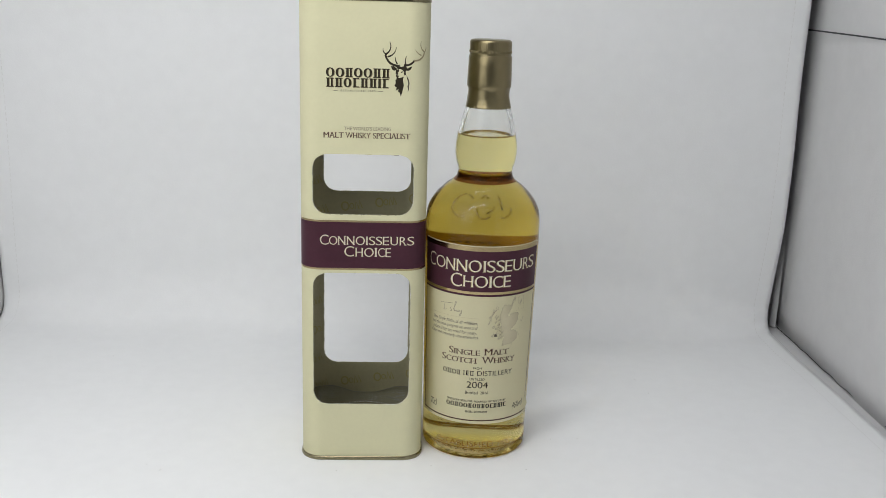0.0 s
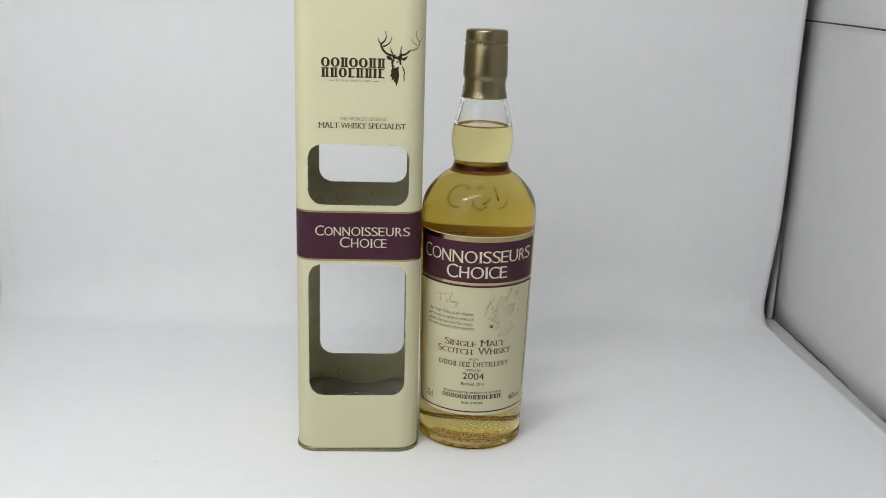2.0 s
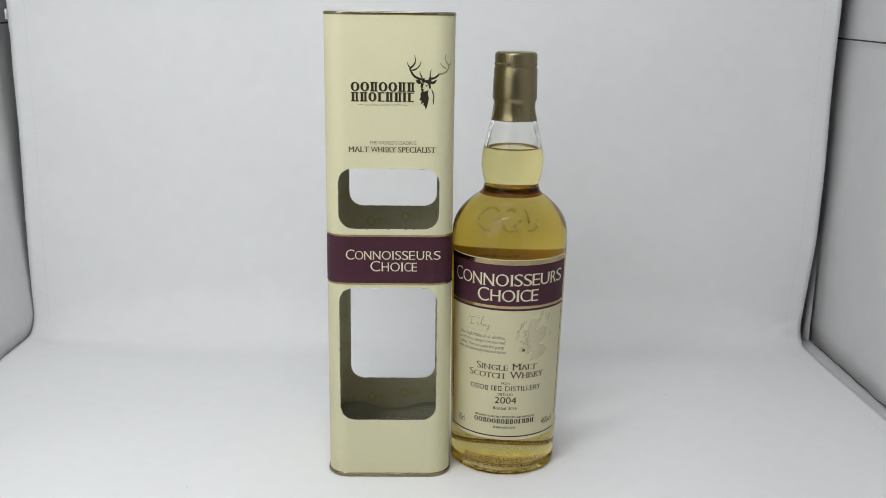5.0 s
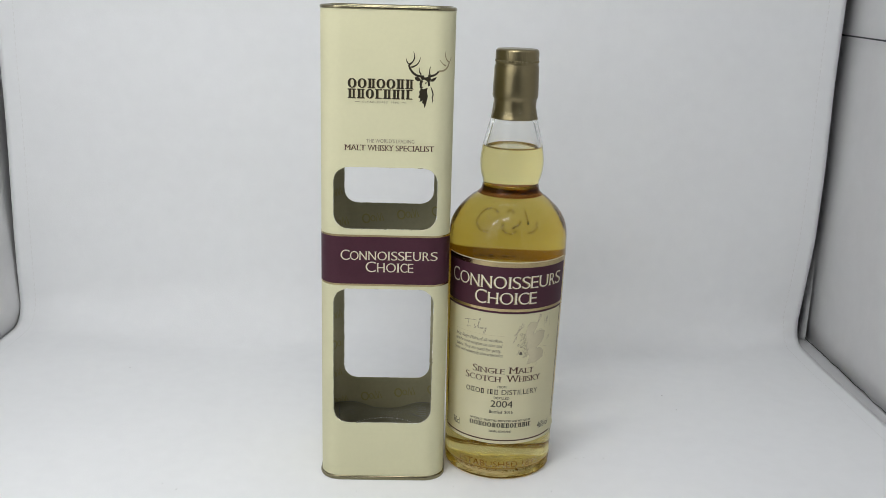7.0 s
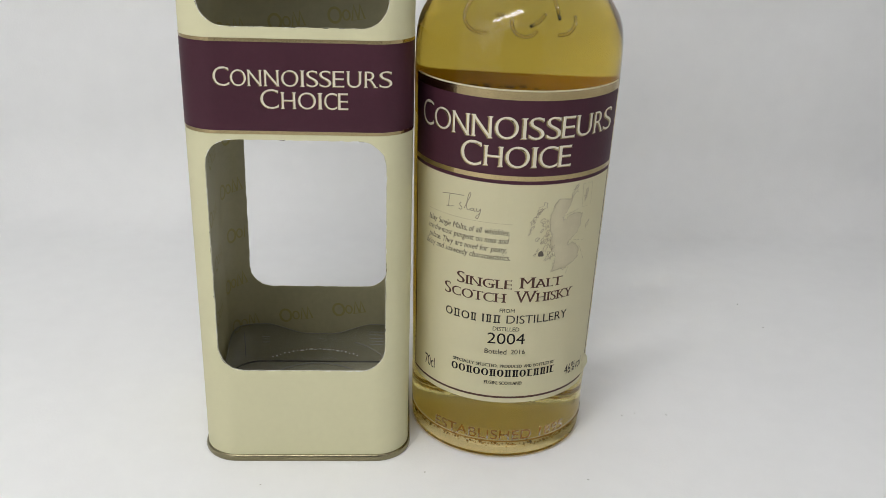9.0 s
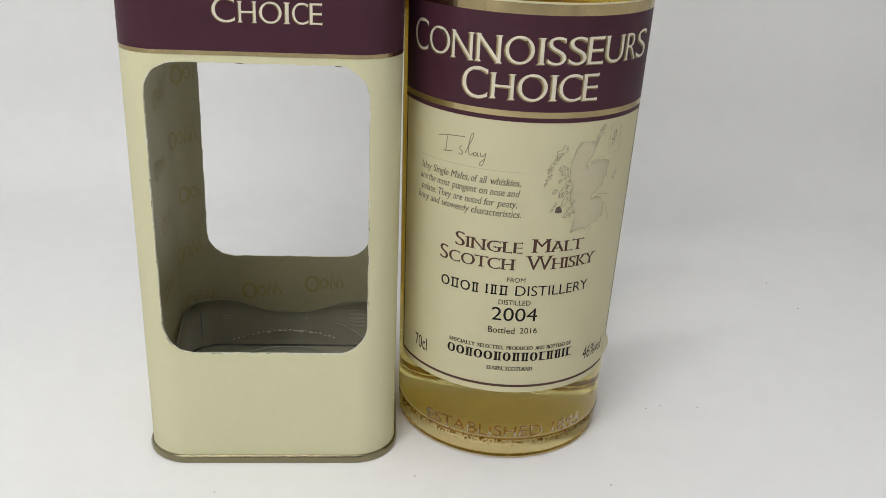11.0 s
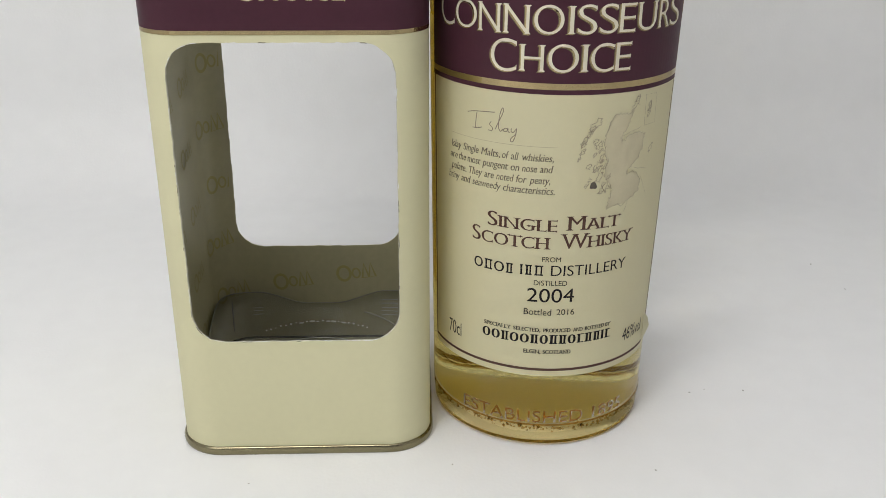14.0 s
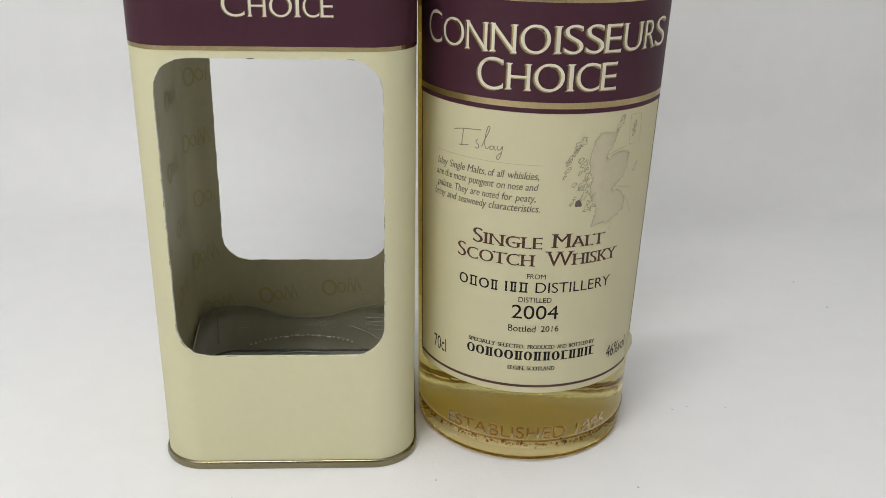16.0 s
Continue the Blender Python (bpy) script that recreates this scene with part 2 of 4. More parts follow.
def fill(bm, pts):
    vs = [bm.verts.new((*p, 0)) for p in pts]
    es = [bm.edges.new((a, b)) for a, b in zip(vs, vs[1:] + vs[:1])]
    bmesh.ops.triangle_fill(bm, edges=es, use_beauty=True)


def text_flat(string, shear=0.0, bold=0.0, small_caps=0.0, spacing=1.0):
    """The built-in font as a flat mesh, and the height of its capitals."""
    def build(s):
        c = bpy.data.curves.new("type", "FONT")
        c.body, c.size, c.shear, c.offset, c.space_character, c.resolution_u = s, 1.0, shear, bold, spacing, 6
        if small_caps:
            c.small_caps_scale = small_caps
            for i, ch in enumerate(s):
                c.body_format[i].use_small_caps = ch.islower()
        ob = new("type", c)
        me = bpy.data.meshes.new_from_object(ob.evaluated_get(bpy.context.evaluated_depsgraph_get()))
        bpy.data.objects.remove(ob)
        bpy.data.curves.remove(c)
        return me
    ref = build("H")
    caps = max(v.co.y for v in ref.vertices)
    bpy.data.meshes.remove(ref)
    me = build(string)
    bm = bmesh.new()
    bm.from_mesh(me)
    bpy.data.meshes.remove(me)
    return bm, caps


def serif(bm, caps, swell, hair, reach, thin):
    """Gives type thicker stems, thinner bars and small feet where a stroke ends."""
    rims = collections.defaultdict(list)
    for e in bm.edges:
        if len(e.link_faces) == 1:
            for v in e.verts:
                rims[v].append(e)
    push, feet = collections.defaultdict(lambda: [0.0, 0.0]), []
    for e in {e for es in rims.values() for e in es}:
        a, b = e.verts
        d = b.co - a.co
        n = Vector((d.y, -d.x, 0)).normalized()
        if n.dot(e.link_faces[0].calc_center_median() - (a.co + b.co) / 2) > 0:
            n = -n
        for v in (a, b):
            push[v][0] += n.x
            push[v][1] += n.y
        if abs(d.y) < 0.004 and 0.03 < abs(d.x) < 0.2:
            steep = [q for v in (a, b) for q in rims[v] if q is not e and abs(q.verts[0].co.y - q.verts[1].co.y) > 0.6 * q.calc_length()]
            if len(steep) == 2:
                y = a.co.y - hair * n.y
                for x, q in ((min(a.co.x, b.co.x) - swell, -1), (max(a.co.x, b.co.x) + swell, 1)):
                    feet.append([(x, y), (x + q * reach, y), (x + q * reach, y - n.y * thin * 0.6), (x + q * reach * 0.25, y - n.y * thin), (x, y - n.y * thin * 1.9)])
        elif abs(d.x) < 0.004 and 0.03 < abs(d.y) < 0.11:
            x = a.co.x + n.x * swell
            for y, q in ((min(a.co.y, b.co.y) + hair, -1), (max(a.co.y, b.co.y) - hair, 1)):
                feet.append([(x, y), (x, y + q * reach * 0.6), (x - n.x * thin, y)])
    for v, (px, py) in push.items():
        v.co.x += swell * max(-1, min(1, px))
        v.co.y -= hair * max(-1, min(1, py))
    for f in feet:
        bm.faces.new([bm.verts.new((*p, 0)) for p in f])
    for v in bm.verts:
        v.co.y = (v.co.y - hair) * caps / (caps - 2 * hair)
    return bm


def fit_text(string, u0, u1, w0, height, feet=None, **how):
    """Words that run from u0 to u1 on the base line w0 with capitals of that height."""
    bm, caps = text_flat(string, **how)
    if feet:
        serif(bm, caps, *feet)
    lo, hi = min(v.co.x for v in bm.verts), max(v.co.x for v in bm.verts)
    for v in bm.verts:
        v.co = (u0 + (v.co.x - lo) / (hi - lo) * (u1 - u0), w0 + v.co.y / caps * height, 0)
    return bm


ROMAN, FLARED, ITALIC, HEAVY = (0.014, 0.016, 0.075, 0.040), (-0.004, 0.012, 0.034, 0.030), (0.004, 0.006, 0.04, 0.03), (0.028, 0.002, 0.07, 0.05)


def plain_blocks(widths, u0, u1, w0, h, gap=0.16, thick=0.26, thin=0.10):
    """A trade name as a row of plain rings and barred frames, one mesh each; 0 leaves a gap between words."""
    k = (u1 - u0) / (sum(w or 0.5 for w in widths) + gap * (len(widths) - 1))
    out, u = [], u0
    for w in widths:
        if w:
            bm = bmesh.new()
            a, b, q, r = u, u + w * k, thick * h, thin * h
            if w >= 1:
                rim = [[bm.verts.new((*p, 0)) for p in loop((a + b) / 2, w0 + h / 2, (b - a) / 2 - i * q, h / 2 - i * r, 28, power=2.2)] for i in (0, 1)]
                for i in range(28):
                    j = (i + 1) % 28
                    bm.faces.new((rim[0][i], rim[0][j], rim[1][j], rim[1][i]))
            else:
                m = min(0.10 * h, (b - a) * 0.12)
                quad(bm, a, w0, b, w0 + r)
                quad(bm, a, w0 + h - r, b, w0 + h)
                quad(bm, a + m, w0 + r, a + m + q, w0 + h - r)
                if b - a > 3 * q:
                    quad(bm, b - m - q * 0.8, w0 + r, b - m, w0 + h - r)
            out.append(bm)
        u += ((w or 0.5) + gap) * k
    return out


def bend(bm, onto, lift, step=0.0015, depth=0.0, cuts=None):
    """Cuts flat artwork into narrow strips and lays it onto a curved surface; depth makes it solid."""
    us = [v.co.x for v in bm.verts]
    lo, hi = min(us), max(us)
    if cuts is None:
        cuts = [k * step for k in range(math.ceil(lo / step + 1e-6), math.ceil(hi / step - 1e-6))]
    for c in cuts:
        bmesh.ops.bisect_plane(bm, geom=bm.verts[:] + bm.edges[:] + bm.faces[:], plane_co=(c, 0, 0), plane_no=(1, 0, 0), dist=1e-7)
    if depth:
        out = bmesh.ops.extrude_face_region(bm, geom=bm.faces[:])
        for g in out["geom"]:
            if isinstance(g, bmesh.types.BMVert):
                g.co.z += depth
    for v in bm.verts:
        v.co = onto(v.co.x, v.co.y, lift + v.co.z)
    bmesh.ops.recalc_face_normals(bm, faces=bm.faces[:]) if depth else None
    return bm


def art(name, bm, onto, lift, material, parent, label=""):
    return part(name, bend(bm, onto, lift), material, parent, label, smooth=False)


def bar_line(u0, u1, w0, w1):
    bm = bmesh.new()
    quad(bm, u0, w0, u1, w1)
    return bm


def tube(bm, pts, r, n=8):
    """A round bead along 3D points."""
    rings = []
    for i, p in enumerate(pts):
        d = (pts[min(i + 1, len(pts) - 1)] - pts[max(i - 1, 0)]).normalized()
        q = d.to_track_quat("Z", "Y").to_matrix()
        rings.append([bm.verts.new(p + q @ Vector((r * math.cos(2 * math.pi * k / n), r * math.sin(2 * math.pi * k / n), 0))) for k in range(n)])
    for a, b in zip(rings, rings[1:]):
        for k in range(n):
            j = (k + 1) % n
            bm.faces.new((a[k], a[j], b[j], b[k]))
    bm.faces.new(rings[0][::-1])
    bm.faces.new(rings[-1])

# ---------------------------------------------------------------- the tent and its cloth
def slab(name, x0, x1, y0, y1, z0, z1, material, label, category):
    bm = bmesh.new()
    bmesh.ops.create_cube(bm, size=1)
    for v in bm.verts:
        v.co = ((x0 + x1) / 2 + v.co.x * (x1 - x0), (y0 + y1) / 2 + v.co.y * (y1 - y0), (z0 + z1) / 2 + v.co.z * (z1 - z0))
    ob = new(name, mesh_of(name, bm, material, smooth=False))
    return tagged(ob, label, category, kind="structure")


def cloth_wall(name, x, side, label):
    """A side of the tent: soft cloth that bellies a little, with a sewn seam."""
    bm = bmesh.new()
    ny, nz = 40, 36
    grid = []
    for i in range(ny + 1):
        y = -0.42 + 0.80 * i / ny
        row = []
        for k in range(nz + 1):
            z = -0.004 + 0.764 * k / nz
            q = x + side * 0.004 * noise.noise((y * 3.1 + side, z * 2.3, 0.4))
            if side < 0:
                q -= 0.015 * min(max(z - 0.02, 0) / 0.3, 1.5)
            row.append(bm.verts.new((q, y, z)))
        grid.append(row)
    for i in range(ny):
        for k in range(nz):
            f = (grid[i][k], grid[i + 1][k], grid[i + 1][k + 1], grid[i][k + 1])
            bm.faces.new(f if side < 0 else f[::-1])
    ob = new(name, mesh_of(name, bm, TENT))
    so = ob.modifiers.new("thickness", "SOLIDIFY")
    so.thickness, so.offset = 0.003, -1
    return tagged(ob, label, "tent wall", kind="structure")


wall_right = cloth_wall("wall_right", 0.3895, 1, "light grey cloth side of the photo tent with a dark seam")
wall_left = cloth_wall("wall_left", -0.3765, -1, "light grey cloth side of the photo tent beside the white sheet")
slab("wall_back", -0.42, 0.40, 0.372, 0.378, -0.004, 0.76, TENT, "grey cloth rear of the photo tent", "tent wall")
def front_cloth():
    """An unseen front added to bounce light: white cloth with a square opening for the camera."""
    bm = bmesh.new()
    x0, x1, z0, z1 = -0.19, 0.22, 0.09, 0.52
    xs, zs = (-0.40, x0, x1, 0.40), (-0.004, z0, z1, 0.76)
    vs = [[bm.verts.new((x, -0.425, z)) for z in zs] for x in xs]
    for i in range(3):
        for k in range(3):
            if (i, k) != (1, 1):
                bm.faces.new((vs[i][k], vs[i + 1][k], vs[i + 1][k + 1], vs[i][k + 1]))
    ob = new("wall_front", mesh_of("wall_front", bm, CLOTH, smooth=False))
    so = ob.modifiers.new("thickness", "SOLIDIFY")
    so.thickness, so.offset = 0.003, 1
    tagged(ob, "unseen white cloth front added to bounce light, with a square opening", "tent wall", kind="structure")


front_cloth()
# unseen white roof, added to close the tent and bounce its light
slab("ceiling", -0.42, 0.40, -0.42, 0.378, 0.76, 0.766, CLOTH, "unseen white cloth roof added to bounce light", "tent roof")
slab("floor", -0.40, 0.40, -0.42, 0.378, -0.010, -0.004, TENT, "grey cloth base of the photo tent", "tent floor")
slab("table", -0.75, 0.75, -0.75, 0.55, -0.04, -0.0105, WOOD, "brown wooden table top beneath the tent", "table")


def seam(parent, x, side, z):
    bm = bmesh.new()
    for y0 in np.arange(-0.42, 0.36, 0.02):
        vs = [bm.verts.new((x - side * 0.0012, y0 + a, z + b + 0.018 * (y0 + a - 0.3) + 0.0006 * math.sin((y0 + a) * 9))) for a, b in ((0, -0.0007), (0.0205, -0.0007), (0.0205, 0.0007), (0, 0.0007))]
        bm.faces.new(vs)
    part("seam", bm, BLACK_TAPE, parent, "dark sewn seam")


seam(wall_right, 0.3875, 1, 0.2898)


def wall_foot():
    """Dark binding along the foot of the wall, and the cloth that bunches in the corner behind the sheet."""
    bm = bmesh.new()
    tube(bm, [Vector((0.3875 + 0.0008 * noise.noise((y * 40, 1, 1)), y, -0.0025 + 0.0012 * noise.noise((y * 55, 3, 2)))) for y in np.arange(-0.40, 0.36, 0.004)], 0.0004, n=6)
    part("binding", bm, BLACK_TAPE, wall_right, "dark frayed binding along the foot of the wall")
    bm = bmesh.new()
    rows = []
    for i in range(33):
        t = i / 32
        rows.append([bm.verts.new((0.3855 - 0.004 * (1 - k / 14) * abs(math.sin(t * 13)) + 0.0015 * noise.noise((t * 9, k * 0.4, 5)), 0.300 + 0.065 * t, -0.003 + 0.11 * k / 14 * (1 - 0.25 * t))) for k in range(15)])
    for a, b in zip(rows, rows[1:]):
        for k in range(14):
            bm.faces.new((a[k], b[k], b[k + 1], a[k + 1]))
    part("gathered_cloth", bm, TENT, wall_right, "bunched grey cloth in the corner")


wall_foot()
seam(wall_left, -0.3885, -1, 0.2935)


def sheet_edge(side, s, z):
    """Where the cloth ends at either side: it pulls in at the fold and bows a little."""
    if side > 0:
        return 0.3712 + 0.0075 * min(z / 0.10, 1) + 0.0018 * math.exp(-((z - 0.17) / 0.06) ** 2) + 0.029 * max(0.0, 0.62 - s) * (z < 0.02) + 0.0006 * math.sin(z * 23)
    return -(0.3752 - 0.0012 * min(z / 0.14, 1) + 0.008 * max(0.0, 0.62 - s) * (z < 0.02) + 0.0008 * math.sin(z * 19) + 0.0009 * math.exp(-((z - 0.25) / 0.04) ** 2))


def sheet_point(u, s):
    """A point of the swept cloth: u from 0 to 1 across, s metres along from the front."""
    mid = 1 - abs(2 * u - 1) ** 6
    r = 0.022 + 0.030 * mid
    y0, yb = -0.40, 0.292
    flat = yb - r - y0
    arc = r * math.pi / 2
    if s < flat:
        y, z, ny, nz = y0 + s, 0.0, 0, 1
    elif s < flat + arc:
        a = (s - flat) / r
        y, z, ny, nz = yb - r + r * math.sin(a), r - r * math.cos(a), -math.sin(a), math.cos(a)
    else:
        y, z, ny, nz = yb, r + s - flat - arc, -1, 0
    xl, xr = sheet_edge(-1, s, z), sheet_edge(1, s, z)
    x = xl + (xr - xl) * u
    far = max(0.0, min(1.0, (y - 0.16) / 0.06))
    h = far * (0.0022 * noise.noise((x * 4.2, s * 2.6, 1.7)) + 0.0008 * noise.noise((x * 14, s * 9, 4.1)) - 0.0008 * mid)
    h += 0.0022 * math.exp(-((x - 0.355) / 0.012) ** 2) * math.exp(-((z - 0.012 - 0.25 * (x - 0.355)) / 0.005) ** 2)
    return Vector((x, y + ny * h, max(z + nz * h, 0.0 if far == 0 else -0.001)))


def backdrop_cloth():
    bm = bmesh.new()
    nu, ns = 170, 170
    rows = []
    for k in range(ns + 1):
        t = k / ns
        s = 0.60 * t / 0.35 if t < 0.35 else (0.60 + 0.16 * (t - 0.35) / 0.35 if t < 0.70 else 0.76 + 0.62 * (t - 0.70) / 0.30)
        rows.append([bm.verts.new(sheet_point(i / nu, s)) for i in range(nu + 1)])
    for a, b in zip(rows, rows[1:]):
        for i in range(nu):
            bm.faces.new((a[i], a[i + 1], b[i + 1], b[i]))
    ob = new("backdrop", mesh_of("backdrop", bm, CLOTH))
    so = ob.modifiers.new("thickness", "SOLIDIFY")
    so.thickness, so.offset = 0.0016, -1
    tagged(ob, "white cloth backdrop swept from the tent floor up its back", "backdrop", kind="structure")
    # pale tab at the edge
    bm = bmesh.new()
    bmesh.ops.create_cube(bm, size=1)
    bmesh.ops.bevel(bm, geom=[e for e in bm.edges if abs(e.verts[0].co.y - e.verts[1].co.y) > 0.5], offset=0.35, segments=6, affect="EDGES")
    for v in bm.verts:
        v.co = (-0.3742 + v.co.x * 0.0075, 0.2945 + v.co.y * 0.0015, 0.302 + v.co.z * 0.031)
    part("tab", bm, FROST, ob, "pale plastic fastening tab")
    # sewn hems
    for side, us in (("right", (0.9795, 0.9805)), ("left", (0.0195, 0.0205))):
        st = bmesh.new()
        for s in np.arange(0.40, 1.30, 0.0052):
            c = [sheet_point(u, q) for u, q in ((us[0], s), (us[1], s), (us[1], s + 0.0032), (us[0], s + 0.0032))]
            n = (c[1] - c[0]).cross(c[3] - c[0]).normalized() * 0.0003
            st.faces.new([st.verts.new(p + n) for p in c])
        part("stitching", st, THREAD, ob, "grey hem stitching")
    return ob


backdrop_cloth()


# ---------------------------------------------------------------- the tin
HX, HY, RC, TALL = 0.0411, 0.0390, 0.0138, 0.3088


def round_square(hx, hy, r, per=10):
    out = []
    for cx, cy, a0 in ((hx - r, hy - r, 0), (-hx + r, hy - r, 90), (-hx + r, -hy + r, 180), (hx - r, -hy + r, 270)):
        out += [(cx + r * math.cos(radians(a0 + 90 * i / per)), cy + r * math.sin(radians(a0 + 90 * i / per))) for i in range(per + 1)]
    return out


def on_tin(u, w, lift):
    """Bends artwork round the front of the tin and its two front corners."""
    flat, arc, s = HX - RC, RC * math.pi / 2, 1 if u > 0 else -1
    a = abs(u)
    if a <= flat:
        return Vector((u, -HY - lift, w))
    if a <= flat + arc:
        t = (a - flat) / RC
        return Vector((s * (flat + (RC + lift) * math.sin(t)), -HY + RC - (RC + lift) * math.cos(t), w))
    return Vector((s * (HX + lift), -HY + RC + a - flat - arc, w))


def in_tin(u, w, lift):
    """The lining, from the middle of the rear round both rear corners and forward along the sides."""
    flat, a, s, r = HX - RC, abs(u), math.copysign(1, u), RC - 0.0007 - lift
    if a <= flat:
        return Vector((u, HY - 0.0007 - lift, w))
    if a <= flat + RC * math.pi / 2:
        t = (a - flat) / RC
        return Vector((s * (flat + r * math.sin(t)), HY - RC + r * math.cos(t), w))
    return Vector((s * (HX - 0.0007 - lift), HY - RC - (a - flat - RC * math.pi / 2), w))


WINDOWS = ((-0.0328, 0.0318, 0.0414, 0.1341, 0.0100), (-0.0326, 0.0324, 0.1733, 0.2124, 0.0098))


def tin_shell():
    """Rounded tube with two windows cut through its front and its rear."""
    z0, z1 = 0.0022, TALL - 0.0012
    half = HX - RC + RC * math.pi / 2
    rng = random.Random(4)
    bm = bmesh.new()
    for face in (0, 1):
        flat = bmesh.new()
        vs = [flat.verts.new((u, w, 0)) for u, w in ((-half, z0), (half, z0), (half, z1), (-half, z1))]
        edges = [flat.edges.new((a, b)) for a, b in zip(vs, vs[1:] + vs[:1])]
        for x0, x1, w0, w1, r in WINDOWS:
            if face:
                x0, x1 = -0.0317, 0.0314
            ring = []
            for cx, cy, a0 in ((x1 - r, w1 - r, 0), (x0 + r, w1 - r, 90), (x0 + r, w0 + r, 180), (x1 - r, w0 + r, 270)):
                ring += [(cx + r * math.cos(radians(a0 + 90 * i / 10)), cy + r * math.sin(radians(a0 + 90 * i / 10))) for i in range(11)]
            pts = []
            for a, b in zip(ring, ring[1:] + ring[:1]):
                n = max(1, int(math.hypot(b[0] - a[0], b[1] - a[1]) / 0.002))
                pts += [(a[0] + (b[0] - a[0]) * i / n + rng.uniform(-1, 1) * 0.00013, a[1] + (b[1] - a[1]) * i / n + rng.uniform(-1, 1) * 0.00013) for i in range(n)]
            rv = [flat.verts.new((u, w, 0)) for u, w in pts]
            edges += [flat.edges.new((a, b)) for a, b in zip(rv, rv[1:] + rv[:1])]
        bmesh.ops.triangle_fill(flat, edges=edges, use_beauty=True)
        edge = HX - RC
        arcs = [edge + RC * radians(5 * i) for i in range(1, 18)]
        bend(flat, on_tin, 0.0, cuts=[k * q for q in (edge - 0.0004, edge, *arcs) for k in (-1, 1)])
        if face:
            bmesh.ops.rotate(flat, verts=flat.verts[:], matrix=Matrix.Rotation(math.pi, 3, "Z"))
        me = bpy.data.meshes.new("panel")
        flat.to_mesh(me)
        flat.free()
        bm.from_mesh(me)
        bpy.data.meshes.remove(me)
    for s in (-1, 1):
        ys = (-HY + RC, -HY + RC + 0.0004, HY - RC - 0.0004, HY - RC)
        col = [[bm.verts.new((s * HX, y, z)) for z in (z0, z1)] for y in ys]
        for a, b in zip(col, col[1:]):
            bm.faces.new((a[0], b[0], b[1], a[1]))
    bmesh.ops.remove_doubles(bm, verts=bm.verts[:], dist=1e-6)
    bmesh.ops.recalc_face_normals(bm, faces=bm.faces[:])
    return bm


def rounded_ring(bm, profile, per=10):
    """A moulding that runs round the tin: profile of (outset, height)."""
    rings = [[bm.verts.new((x, y, z)) for x, y in round_square(HX + o, HY + o, RC + o, per)] for o, z in profile]
    for a, b in zip(rings, rings[1:]):
        for i in range(len(a)):
            j = (i + 1) % len(a)
            bm.faces.new((a[i], a[j], b[j], b[i]))
    return rings


def plain_monogram(u, w, h):
    """A small maker's mark as plain shapes: two rings and two peaks."""
    bm = bmesh.new()
    ribbon(bm, loop(u - h * 0.70, w, h * 0.38, h * 0.46, 20), h * 0.16, closed=True)
    ribbon(bm, loop(u + h * 0.02, w - h * 0.08, h * 0.22, h * 0.30, 14), h * 0.11, closed=True)
    for a in (0.34, 0.74):
        ribbon(bm, [(u + a * h, w - h * 0.45), (u + (a + 0.20) * h, w + h * 0.45), (u + (a + 0.40) * h, w - h * 0.45)], 0.13 * h, closed=True)
    return bm


def title_letter(parent, onto, ch, u0, u1, w0, h, drop, over=0.0):
    """One raised ivory letter over a gold edge and a dark shade that fall to its lower side."""
    for name, du, lift, ink in (("letter_shade", 1.0, 0.00012, SHADE_INK), ("letter_edge", 0.55, 0.00017, GOLD), ("letter", 0.0, 0.00024, IVORY)):
        art(name, fit_text(ch, u0 - drop * du, u1 - drop * du * 0.8, w0 - drop * du * 0.5, h, feet=FLARED, bold=0.004 if du else -0.004), onto, over + lift, ink, parent)


